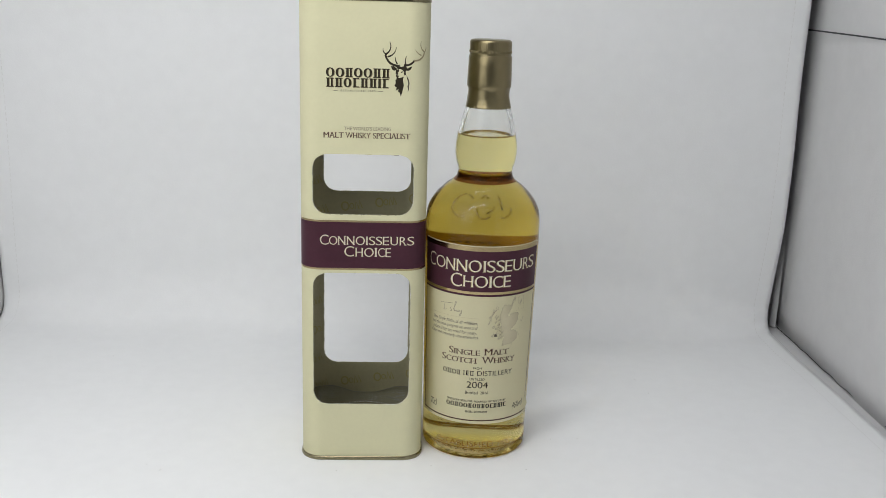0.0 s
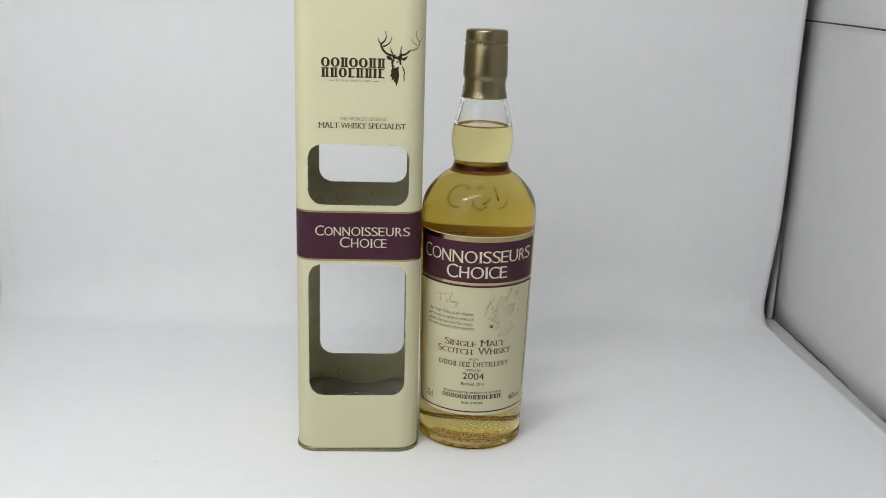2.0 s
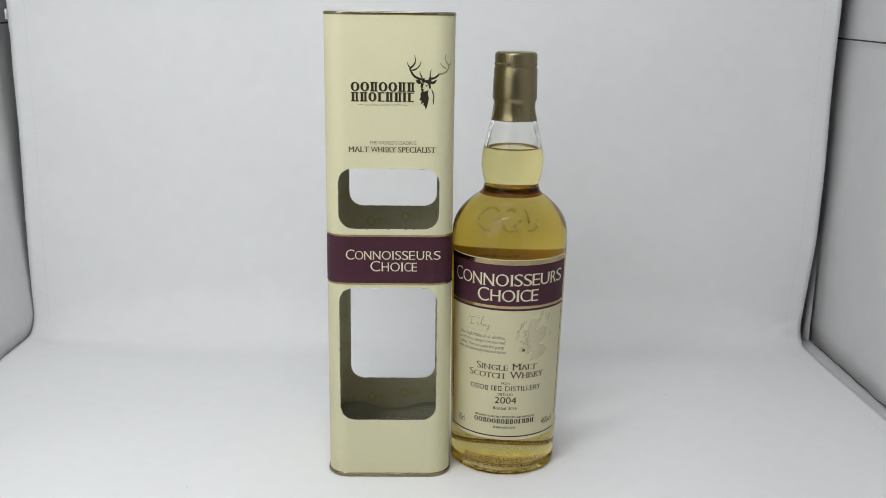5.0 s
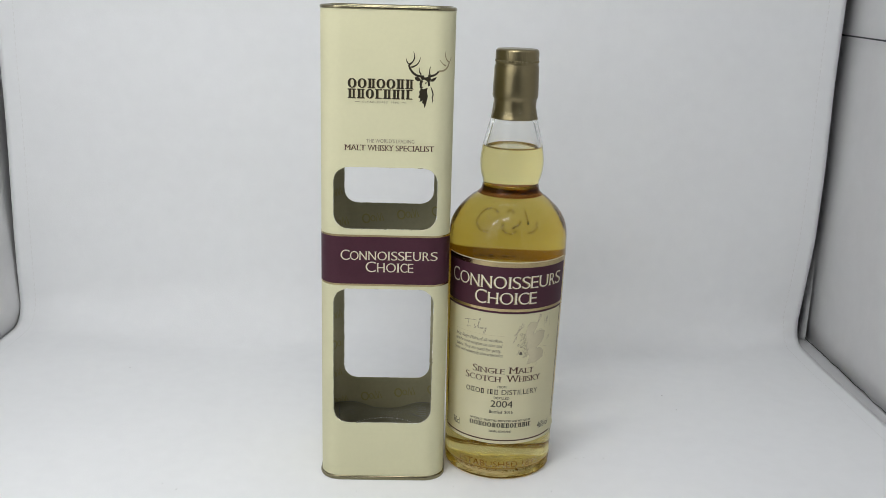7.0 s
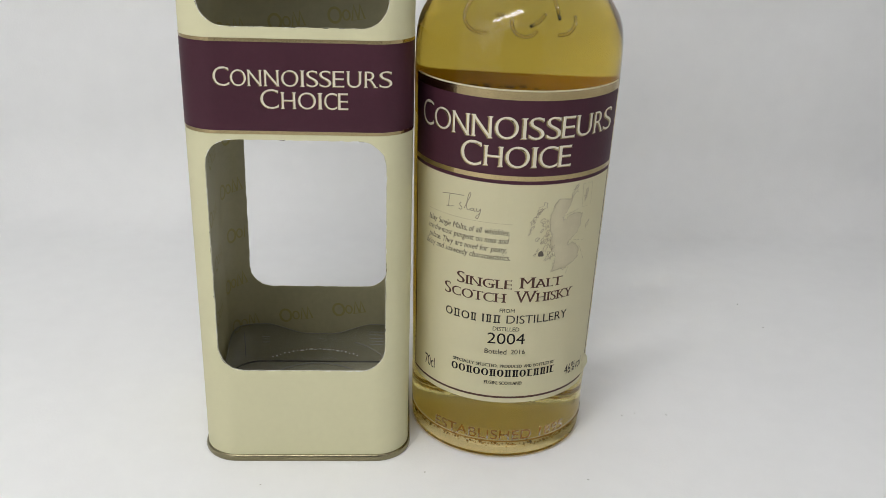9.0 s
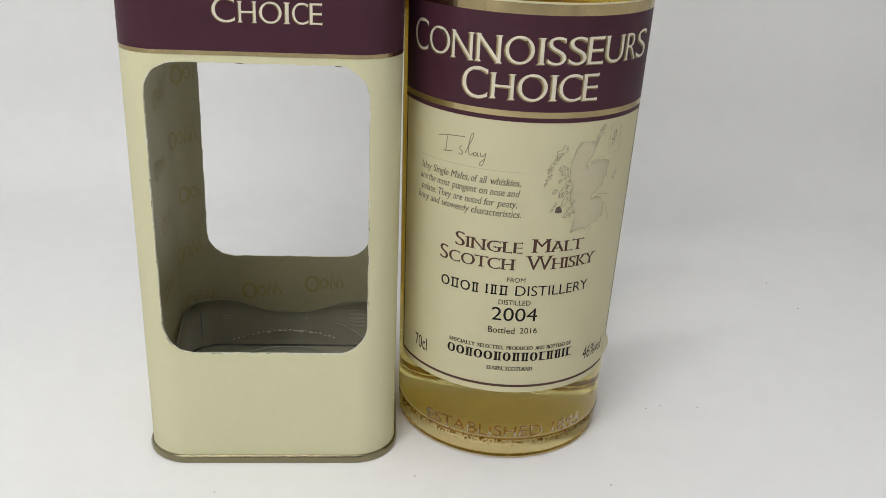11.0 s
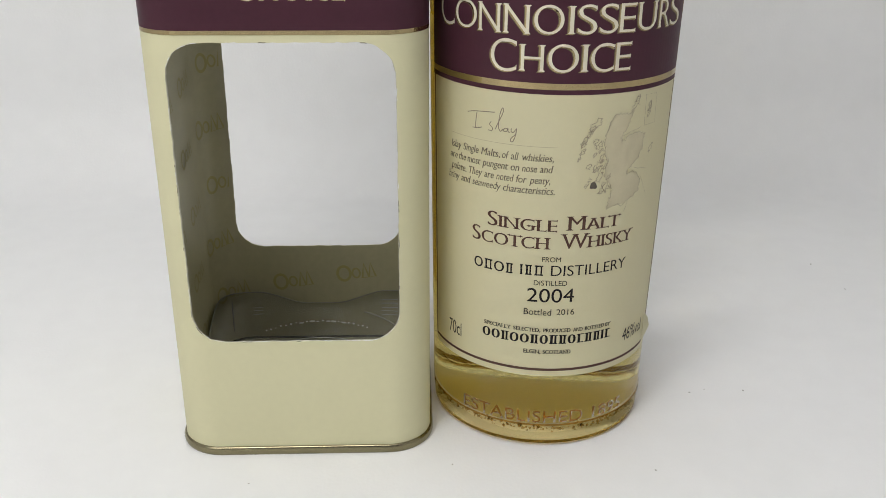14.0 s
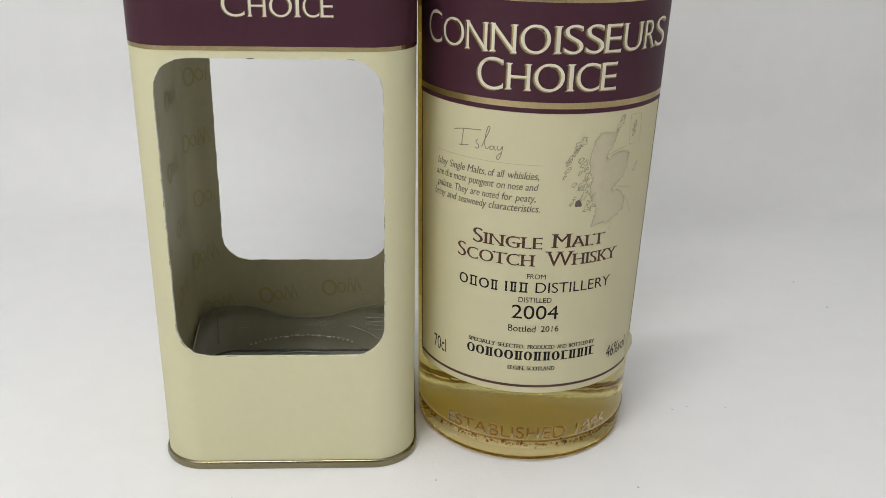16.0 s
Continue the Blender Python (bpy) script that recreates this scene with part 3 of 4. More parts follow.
def emblem(parent):
    """The maker's emblem as plain shapes: a tapering shield below two branching sweeps."""
    dark = bmesh.new()
    # brow, cheek patches, muzzle, ears, chest and nape
    for outline in (
            [(0.0200, 0.2685), (0.0229, 0.2679), (0.0260, 0.2686), (0.0265, 0.2672), (0.0258, 0.2654), (0.0260, 0.2631), (0.0248, 0.2626), (0.0246, 0.2649), (0.0236, 0.2661), (0.0222, 0.2666), (0.0210, 0.2661), (0.0203, 0.2672)],
            [(0.0198, 0.2661), (0.0212, 0.2663), (0.0219, 0.2654), (0.0210, 0.2645), (0.0212, 0.2633), (0.0203, 0.2626), (0.0195, 0.2636)],
            [(0.0229, 0.2649), (0.0242, 0.2652), (0.0236, 0.2641), (0.0228, 0.2641)],
            [(0.0198, 0.2628), (0.0215, 0.2625), (0.0218, 0.2617), (0.0207, 0.2613), (0.0197, 0.2618)],
            [(0.0165, 0.2682), (0.0183, 0.2682), (0.0200, 0.2672), (0.0203, 0.2661), (0.0186, 0.2654), (0.0171, 0.2664)],
            [(0.0299, 0.2684), (0.0283, 0.2678), (0.0263, 0.2668), (0.0260, 0.2656), (0.0279, 0.2656), (0.0291, 0.2667)],
            [(0.0203, 0.2617), (0.0217, 0.2610), (0.0234, 0.2614), (0.0246, 0.2620), (0.0242, 0.2597), (0.0248, 0.2565), (0.0241, 0.2534), (0.0236, 0.2514), (0.0229, 0.2495), (0.0224, 0.2518), (0.0212, 0.2528), (0.0217, 0.2541), (0.0198, 0.2532), (0.0203, 0.2551), (0.0189, 0.2560), (0.0198, 0.2578), (0.0194, 0.2594), (0.0201, 0.2603)],
            [(0.0263, 0.2629), (0.0270, 0.2617), (0.0278, 0.2601), (0.0283, 0.2578), (0.0278, 0.2557), (0.0281, 0.2541), (0.0272, 0.2525), (0.0275, 0.2548), (0.0270, 0.2557), (0.0276, 0.2576), (0.0271, 0.2597), (0.0265, 0.2613)]):
        fill(dark, outline)
    ribbon(dark, bow((0.0222, 0.2684), (0.0130, 0.2752), 0.20, 14), 0.0015, 0.0012)
    ribbon(dark, bow((0.0130, 0.2752), (0.0157, 0.2830), -0.22, 8), 0.0012, 0.0003)
    ribbon(dark, bow((0.0130, 0.2757), (0.0116, 0.2788), 0.15, 6), 0.0009, 0.0003)
    ribbon(dark, bow((0.0144, 0.2738), (0.0198, 0.2797), -0.18, 8), 0.0011, 0.0003)
    ribbon(dark, bow((0.0205, 0.2696), (0.0192, 0.2737), 0.10, 5), 0.0010, 0.0003)
    ribbon(dark, bow((0.0258, 0.2692), (0.0262, 0.2745), 0.10, 5), 0.0009, 0.0003)
    ribbon(dark, bow((0.0246, 0.2690), (0.0310, 0.2718), -0.16, 8), 0.0014, 0.0011)
    part("emblem", bend(dark, on_tin, 0.00012), BROWN_INK, parent, "dark brown printed emblem", smooth=False)
    pale = bmesh.new()
    ribbon(pale, bow((0.0310, 0.2718), (0.0383, 0.2770), -0.20, 10), 0.0011, 0.0010)
    ribbon(pale, bow((0.0383, 0.2770), (0.0355, 0.2838), 0.20, 8), 0.0010, 0.0003)
    ribbon(pale, bow((0.0380, 0.2766), (0.0398, 0.2800), -0.10, 6), 0.0008, 0.0003)
    ribbon(pale, bow((0.0358, 0.2750), (0.0316, 0.2786), 0.10, 6), 0.0009, 0.0003)
    part("emblem_sweep", bend(pale, on_tin, 0.00012), TAN_INK, parent, "faded tan half of the emblem", smooth=False)


def build_tin():
    tin = thing("whisky_tin", (-0.0155, 0.0385, 0.0), "tall cream enamelled whisky tin with plum band and cut-out windows", "tin", turn=(0, 0, 0.77))
    body = part("body", tin_shell(), [CREAM, LINING, CUT], tin)
    so = body.modifiers.new("thickness", "SOLIDIFY")
    so.thickness, so.offset, so.material_offset, so.material_offset_rim = 0.0006, -1, 1, 2
    so.use_even_offset = False
    body.data.set_sharp_from_angle(angle=radians(40))
    uses = collections.Counter(k for p in body.data.polygons for k in p.edge_keys)
    for e in body.data.edges:
        if uses[e.key] == 1:
            e.use_edge_sharp = True
    # cut edges of the windows, where the paint has flaked
    rng = random.Random(21)
    for x0, x1, w0, w1, r in WINDOWS:
        ring = []
        for cx, cy, a0 in ((x1 - r, w1 - r, 0), (x0 + r, w1 - r, 90), (x0 + r, w0 + r, 180), (x1 - r, w0 + r, 270)):
            ring += [(cx + r * math.cos(radians(a0 + 90 * i / 8)), cy + r * math.sin(radians(a0 + 90 * i / 8))) for i in range(9)]
        fine = []
        for a, b in zip(ring, ring[1:] + ring[:1]):
            n = max(1, int(math.hypot(b[0] - a[0], b[1] - a[1]) / 0.0006))
            fine += [(a[0] + (b[0] - a[0]) * i / n, a[1] + (b[1] - a[1]) * i / n) for i in range(n)]
        for name, ink, share in (("flaked_edge", FROST, 0.32), ("dark_edge", BROWN_INK, 0.14)):
            bm, i = bmesh.new(), 0
            while i < len(fine) - 8:
                n = rng.randint(2, 6)
                if rng.random() < share:
                    run = [(u + rng.uniform(-1, 1) * 0.00008, w + rng.uniform(-1, 1) * 0.00008) for u, w in fine[i:i + n]]
                    ribbon(bm, run, rng.uniform(0.00008, 0.00024))
                i += n
            tagged(art(name, bm, on_tin, 0.00006 if ink is FROST else 0.00009, ink, body), kind="stuff")
    # seams at foot and lid
    bm = bmesh.new()
    rounded_ring(bm, [(-0.004, 0.0012), (-0.0002, 0.0003), (0.0007, 0.0), (0.0009, 0.0004), (0.0010, 0.0012), (0.0008, 0.0019), (0.0007, 0.0023), (0.0003, 0.0028), (-0.0001, 0.0028)])
    part("foot_seam", bm, TINPLATE, tin, "bare rolled metal seam")
    bm = bmesh.new()
    r = rounded_ring(bm, [(-0.0008, 0.0014), (-0.001, 0.0008)])
    bm.faces.new(r[0])
    part("bottom", bm, LINING, tin)
    lid = bmesh.new()
    r = rounded_ring(lid, [(-0.0001, TALL - 0.0019), (0.0002, TALL - 0.0019), (0.0004, TALL - 0.0015), (0.0004, TALL - 0.0006), (0.0001, TALL), (-0.0006, TALL + 0.0001), (-0.0012, TALL - 0.0008), (-0.0016, TALL - 0.0022)])
    lid.faces.new(r[-1])
    part("lid", lid, TINPLATE, tin, "bare metal lid with rolled rim")
    # printed band
    flat = HX - RC
    side = flat + RC * math.pi / 2 + 0.048
    band = part("band", bend(bar_line(-side, side, 0.1374, 0.1683), on_tin, 0.00010), PURPLE, tin, "plum printed band")
    art("gold_line", bar_line(-side, side, 0.1683, 0.1695), on_tin, 0.00012, GOLD, band, "gold foil line")
    art("gold_line", bar_line(-side, side, 0.1362, 0.1374), on_tin, 0.00012, GOLD, band, "gold foil line")
    for ch, u0, u1, tall in (("C", -0.0277, -0.0222, 1), ("O", -0.0218, -0.0165, 0), ("N", -0.0161, -0.0111, 0), ("N", -0.0105, -0.0052, 0), ("O", -0.0045, 0.0013, 0), ("I", 0.0019, 0.0034, 0), ("S", 0.0041, 0.0080, 0), ("S", 0.0085, 0.0125, 0), ("E", 0.0130, 0.0169, 0), ("U", 0.0177, 0.0230, 0), ("R", 0.0237, 0.0285, 0), ("S", 0.0290, 0.0335, 0)):
        title_letter(band, on_tin, ch, u0, u1, 0.1532 + 0.0003 * (u0 + 0.028) / 0.06, 0.0065 if tall else 0.0056, 0.00028)
    for ch, u0, u1, tall in (("C", -0.0119, -0.0057, 1), ("H", -0.0049, 0.0003, 0), ("O", 0.0010, 0.0071, 0), ("I", 0.0077, 0.0094, 0), ("C", 0.0100, 0.0144, 0), ("E", 0.0148, 0.0182, 0)):
        title_letter(band, on_tin, ch, u0, u1, 0.1455, 0.0067 if tall else 0.0058, 0.00028)
    # printed words above; the trade name as plain blocks with a paler drop shade
    for du, dw, lift, ink in ((0.00032, -0.00030, 0.00010, TAN_INK), (0.0, 0.0, 0.00014, BROWN_INK)):
        for bm in plain_blocks((1.1, 1.1, 0.95, 1.1, 1.1, 0.98, 0.98), -0.0236 + du, 0.0158 + du, 0.2608 + dw, 0.0057) + plain_blocks((0.99, 0.95, 1.0, 0.85, 0.97, 0.95, 0.42, 0.8), -0.0236 + du, 0.0153 + du, 0.2546 + dw, 0.0057):
            art("name_block", bm, on_tin, lift, ink, body)
    art("printed_line", fit_text("ESTABLISHED 1895", -0.0145, 0.0072, 0.2519, 0.0011, spacing=1.3), on_tin, 0.00012, GREY_INK, body)
    for a, b in ((-0.0190, -0.0163), (0.0090, 0.0118)):
        art("rule", bar_line(a, b, 0.2523, 0.2526), on_tin, 0.00012, GREY_INK, body)
    art("printed_line", fit_text("THE WORLD'S LEADING", -0.0123, 0.0172, 0.2278, 0.0022), on_tin, 0.00012, PALE_INK, body)
    for word, u0, u1 in (("MALT", -0.0256, -0.0126), ("WHISKY", -0.0116, 0.0047), ("SPECIALIST", 0.0058, 0.0293)):
        art("printed_word", fit_text(word, u0, u1, 0.2229, 0.0034, feet=(0.020, 0.010, 0.075, 0.045)), on_tin, 0.00012, PLUM_INK, body)
    emblem(body)
    # faint marks on the lining, in slanting rows that the rear windows cut through
    for k in range(9):
        for c in range(-3, 4):
            u = -0.036 + 0.0247 * c - (0.005 if k % 2 else 0)
            w = 0.0238 + 0.0226 * k + 0.13 * (u + 0.036)
            inside = any(w0 - 0.004 < w < w1 + 0.004 for x0, x1, w0, w1, r in WINDOWS)
            if not -0.095 < u < 0.045 or (inside and -0.0275 < u < 0.0275):
                continue
            m = plain_monogram(0, 0, 0.0066)
            turn = Matrix.Rotation(radians(8), 3, "Z")
            for v in m.verts:
                v.co = turn @ v.co + Vector((u, w, 0))
            if inside and abs(u) < 0.06:
                edge = math.copysign(0.0330, u)
                bmesh.ops.bisect_plane(m, geom=m.verts[:] + m.edges[:] + m.faces[:], plane_co=(edge, 0, 0), plane_no=(math.copysign(1, u), 0, 0), clear_inner=True)
            if m.faces:
                art("lining_mark", m, in_tin, 0.0001, MONO_INK, body)
            else:
                m.free()
    # clear moulded insert that held the bottle
    bm = bmesh.new()
    nr, na = 40, 120
    rows = []
    for i in range(nr + 1):
        row = []
        for k in range(na):
            a = 2 * math.pi * k / na
            c, s = math.cos(a), math.sin(a)
            edge = 1 / (abs(c / (HX - 0.0016)) ** 9 + abs(s / (HY - 0.0016)) ** 9) ** (1 / 9)
            t = i / nr
            d = edge * t
            seat, z = 0.0335, 0.007
            if d > seat - 0.003:
                z = 0.007 + 0.0105 * min((d - seat + 0.003) / 0.005, 1)
            if d > seat + 0.002:
                z = 0.0175 + 0.0050 * min(1, max(0.0, abs(math.sin(2 * a)) * 1.5 - 0.35)) ** 2 * min((d - seat - 0.002) / 0.004, 1)
            if abs(d - 0.024) < 0.0018:
                z += 0.0010
            row.append(bm.verts.new((d * c, d * s, z)))
        rows.append(row)
    for a, b in zip(rows[1:], rows[2:]):
        for k in range(na):
            j = (k + 1) % na
            bm.faces.new((a[k], b[k], b[j], a[j]))
    bm.faces.new(rows[1])
    for v in rows[0]:
        bm.verts.remove(v)
    edge_pts = [tuple(v.co) for v in rows[-1]]
    edge_pts.append(edge_pts[0])
    insert = part("insert", bm, PLASTIC, tin, "clear moulded plastic insert")
    lip = bmesh.new()
    tube(lip, [Vector((0.992 * v[0], 0.992 * v[1], v[2])) for v in edge_pts], 0.0002, n=6)
    part("lip", lip, LIP, insert, "thin moulded plastic rim")
    # moulded ribs in the corners and rings round the seat, their highlights drawn as grey lines
    for x, y, z0, z1 in ((0.0335, 0.0300, 0.009, 0.0215), (0.0360, 0.0265, 0.009, 0.0215), (-0.0340, 0.0300, 0.009, 0.0215)):
        bm = bmesh.new()
        tube(bm, [Vector((x, y, z0 + (z1 - z0) * i / 6)) for i in range(7)], 0.00022, n=6)
        part("rib_highlight", bm, LIP, insert)
    for r, z, a0, a1 in ((0.0245, 0.0088, 40, 140), (0.0338, 0.0172, 25, 60)):
        bm = bmesh.new()
        tube(bm, [Vector((r * math.cos(radians(a0 + (a1 - a0) * i / 24)), r * math.sin(radians(a0 + (a1 - a0) * i / 24)), z)) for i in range(25)], 0.00022, n=8)
        part("ring", bm, LIP, insert)
    # small bright dots put in for the sparkle round the moulded seat
    for k in range(21):
        a = radians(54 + 3.9 * k)
        glint = bmesh.new()
        bmesh.ops.create_icosphere(glint, subdivisions=1, radius=(0.00042, 0.00056, 0.00032, 0.00048)[k * 7 % 4])
        for v in glint.verts:
            v.co.x *= 2.3 if 4 < k < 14 and k % 3 else 0.9
            v.co.z *= 0.7
            v.co = Matrix.Rotation(a + math.pi / 2, 3, "Z") @ v.co + Vector((0.0305 * math.cos(a), 0.0305 * math.sin(a), 0.0128 + 0.0002 * math.sin(k * 2.3)))
        part("glint", glint, GLINT, insert)
    # stacked moulding ridges in the rear corners, coloured pale to stand for their glints
    for a0, a1, levels in ((50, 57, (0.0125, 0.0143, 0.0158, 0.0176, 0.0190)), (123, 127, (0.0135, 0.0150, 0.0162))):
        for z in levels:
            bm = bmesh.new()
            pts = []
            for i in range(9):
                a = radians(a0 + (a1 - a0) * i / 8)
                r = 1 / (abs(math.cos(a) / (HX - 0.0030)) ** 9 + abs(math.sin(a) / (HY - 0.0030)) ** 9) ** (1 / 9)
                pts.append(Vector((r * math.cos(a), r * math.sin(a), z + 0.0004 * noise.noise((a * 6, z * 400, 2)))))
            tube(bm, pts, 0.00014, n=6)
            part("ridge_glint", bm, RIDGE_GLINT, insert)
    return tin


build_tin()

# ---------------------------------------------------------------- the bottle
def wall_radius(z):
    return 0.038 * (1 + 0.44 * (min(z, 0.158) - 0.08))


RB = 0.0382


def on_bottle(u, w, lift):
    a, r = u / RB, wall_radius(w) + lift
    return Vector((r * math.sin(a), -r * math.cos(a), w))


OUTER = [(0.0353, 0.0), (0.0362, 0.0009), (0.0366, 0.0030), (0.0368, 0.0080), *[(wall_radius(z), z) for z in (0.02, 0.05, 0.08, 0.11, 0.135, 0.152)],
         (0.0391, 0.1600), (0.0388, 0.1665), (0.0379, 0.1715), (0.0357, 0.1765), (0.0316, 0.1822), (0.0254, 0.1880), (0.0212, 0.1908), (0.0192, 0.1930), (0.0184, 0.1958),
         (0.0186, 0.1993), (0.0201, 0.2045), (0.0208, 0.2105), (0.0205, 0.2165), (0.0193, 0.2235), (0.0166, 0.2345), (0.0151, 0.2390), (0.0142, 0.2450), (0.0135, 0.2500), (0.0134, 0.2760)]
LEVEL = 0.2215


def shoulder_radius(z):
    pts = sorted(OUTER, key=lambda p: p[1])
    for (r0, z0), (r1, z1) in zip(pts, pts[1:]):
        if z0 <= z <= z1:
            return r0 + (r1 - r0) * (z - z0) / (z1 - z0)
    return pts[-1][0]


def on_shoulder(u, w, lift):
    a, r = u / RB, shoulder_radius(w) + lift
    return Vector((r * math.sin(a), -r * math.cos(a), w + lift * 0.6))


def deg(a):
    return radians(a) * RB


def build_bottle():
    bottle = thing("whisky_bottle", (0.0644, 0.0383, 0.0004), "clear glass whisky bottle of amber spirit with cream and plum label", "bottle", turn=(0, 0.38, 0))
    outer = smooth_profile(OUTER, 5)
    inner_full = [(max(r - 0.0017 - 0.0011 * min(max((z - 0.196) / 0.02, 0), 1), 0.0095), z) for r, z in outer]
    # glass: the outer skin, and the inner skin where there is air above the spirit
    bm = bmesh.new()
    rings = lathe(bm, outer, 128)
    foot = lathe(bm, [(0.0, 0.0012), (0.020, 0.0011), (0.0285, 0.0006), (0.0330, 0.0001), (0.0353, 0.0)], 128, mat_index=1)
    top = lathe(bm, [(r, z) for r, z in inner_full if z >= LEVEL], 128)
    for i in range(128):
        j = (i + 1) % 128
        bm.faces.new((rings[-1][i], rings[-1][j], top[-1][j], top[-1][i]))
    bmesh.ops.remove_doubles(bm, verts=bm.verts[:], dist=1e-6)
    bmesh.ops.recalc_face_normals(bm, faces=bm.faces[:])
    # the foot is thick moulded glass; where a label is glued on, paper and glass are one surface
    for f in bm.faces:
        c = f.calc_center_median()
        if c.z < 0.0075:
            f.material_index = 1 if math.hypot(c.x, c.y) < 0.026 else 2
        elif c.z < 0.030:
            f.material_index = 3
    glued = []
    for f in bm.faces:
        turns = [math.degrees(math.atan2(v.co.x, -v.co.y)) % 360 for v in f.verts]
        heights = [v.co.z for v in f.verts]
        front = all(a > 285.5 or a < 67.5 for a in turns) and min(heights) > 0.0272 and max(heights) < 0.1532
        back = all(122.5 < a < 237.5 for a in turns) and min(heights) > 0.0304 and max(heights) < 0.1460
        if (front or back) and math.hypot(f.verts[0].co.x, f.verts[0].co.y) > 0.03:
            glued.append(f)
    bmesh.ops.delete(bm, geom=glued, context="FACES_ONLY")
    glass_ob = part("glass", bm, [FLINT, FOOT_GLASS, HEEL_GLASS, ROUGH_FLINT], bottle)
    glass_ob.visible_shadow = False
    # spirit: sides and floor against the glass, a flat top against the air
    bm = bmesh.new()
    r_top = next(r for r, z in inner_full if z >= LEVEL)
    sides = [(0.0, 0.0092), (0.012, 0.0090), (0.024, 0.0076), (0.0320, 0.0066), (0.0344, 0.0088), (0.0350, 0.0130)] + [(r, z) for r, z in inner_full if 0.016 < z < LEVEL] + [(r_top, LEVEL)]
    rings = lathe(bm, sides, 128)
    surf = lathe(bm, [(r_top, LEVEL), (r_top * 0.5, LEVEL), (0.0, LEVEL)], 128, mat_index=1)
    bmesh.ops.remove_doubles(bm, verts=bm.verts[:], dist=1e-6)
    bmesh.ops.recalc_face_normals(bm, faces=bm.faces[:])
    spirit_ob = part("spirit", bm, [SPIRIT, SPIRIT_TOP], bottle, "amber whisky filled into the neck")
    spirit_ob.visible_shadow = False
    bm = bmesh.new()
    lathe(bm, [(r_top - 0.0001, LEVEL - 0.0003), (r_top - 0.0004, LEVEL + 0.0001), (r_top - 0.0001, LEVEL + 0.0007)], 96)
    part("meniscus", bm, MENISCUS, spirit_ob)
    # dark tint that stands in for refraction where the neck meets the shoulder
    bm = bmesh.new()
    lathe(bm, [(shoulder_radius(z) + 0.00012, z) for z in np.linspace(0.1908, 0.1962, 8)], 128)
    part("neck_tint_ring", bm, NECK_TINT, bottle, "dark amber tint standing in for refraction at the neck")
    # cap and its skirt
    def ribs(a, r, z):
        if 0.2757 < z < 0.2769:
            return r + 0.00022 * math.cos(a * 96)
        return r - (0.00005 * (0.5 + 0.5 * math.cos(a * 72)) if 0.2772 < z < 0.2826 else 0)
    bm = bmesh.new()
    prof = [(0.0, 0.2842), (0.0108, 0.2842), (0.0127, 0.2840), (0.0135, 0.2833), (0.01375, 0.2825), (0.0139, 0.2818), (0.0139, 0.2776), (0.0138, 0.2771), (0.0139, 0.2767), (0.01395, 0.2763), (0.0139, 0.2759), (0.01375, 0.2755), (0.0138, 0.2748), (0.01375, 0.2740), (0.0143, 0.2730), (0.0144, 0.2640)]
    lathe(bm, prof[::-1], 576, ripple=ribs)
    bmesh.ops.remove_doubles(bm, verts=bm.verts[:], dist=1e-6)
    cap = part("cap", bm, CAPGOLD, bottle, "satin gold metal screw cap")
    bm = bmesh.new()
    prof = [(0.0150, 0.2398), (0.01535, 0.2399), (0.0153, 0.2404), (0.0149, 0.2412), (0.0146, 0.2430), (0.0143, 0.2447), (0.0141, 0.2464), (0.01395, 0.2482), (0.01385, 0.2497), (0.0138, 0.2512), (0.0139, 0.2524), (0.0144, 0.2532), (0.01475, 0.2545), (0.0147, 0.2580), (0.0145, 0.2650), (0.0143, 0.2690)]
    lathe(bm, prof, 96, ripple=lambda a, r, z: r + 0.00012 * noise.noise((a * 2.2, z * 90, 1.0)) + (0.00055 * noise.noise((math.cos(a) * 3.4, math.sin(a) * 3.4, z * 130)) if 0.2395 < z < 0.2515 else 0))
    part("cap_skirt", bm, CAPGOLD, bottle, "crimped gold foil skirt")
    bm = bmesh.new()
    for k in range(3):
        z = (0.2737, 0.2722, 0.2536)[k]
        lathe(bm, [(shoulder_cap(z) + 0.00002, z - 0.0003), (shoulder_cap(z) + 0.00034, z), (shoulder_cap(z) + 0.00002, z + 0.0003)], 96)
    part("cap_bead", bm, CAPGOLD, cap)
    build_label(bottle)
    build_rear_label(bottle)
    # raised lettering moulded into the foot
    bm = fit_text("ESTABLISHED 1895", deg(-46.5), deg(43), 0.0093, 0.0043, bold=-0.004)
    part("moulded_line", bend(bm, lambda u, w, l: Vector(((shoulder_radius(w) + l) * math.sin(u / RB), -(shoulder_radius(w) + l) * math.cos(u / RB), w)), 0.0001, depth=0.0004), RAISED, bottle, "raised glass lettering", smooth=False)
    # moulded mark on the shoulder, as plain rings and sweeps
    marks = (loop(deg(-27), 0.1785, 0.0088, 0.0066, 36, start=95, end=285), loop(deg(-27), 0.1785, 0.0088, 0.0066, 10, start=45, end=80), loop(deg(-3), 0.1824, 0.0030, 0.0026, 14, start=25, end=155),
             loop(deg(-3.5), 0.1762, 0.0050, 0.0046, 22, start=165, end=325), [(deg(-1), 0.1748), (deg(4), 0.1764), (deg(8), 0.1788)], [(deg(-20), 0.1778), (deg(-16), 0.1778)],
             loop(deg(16), 0.1785, 0.0068, 0.0062, 22, start=-100, end=-5), [(deg(14.5), 0.1846), (deg(15.6), 0.1810), (deg(15.9), 0.1770)])
    for m in marks:
        bm = bmesh.new()
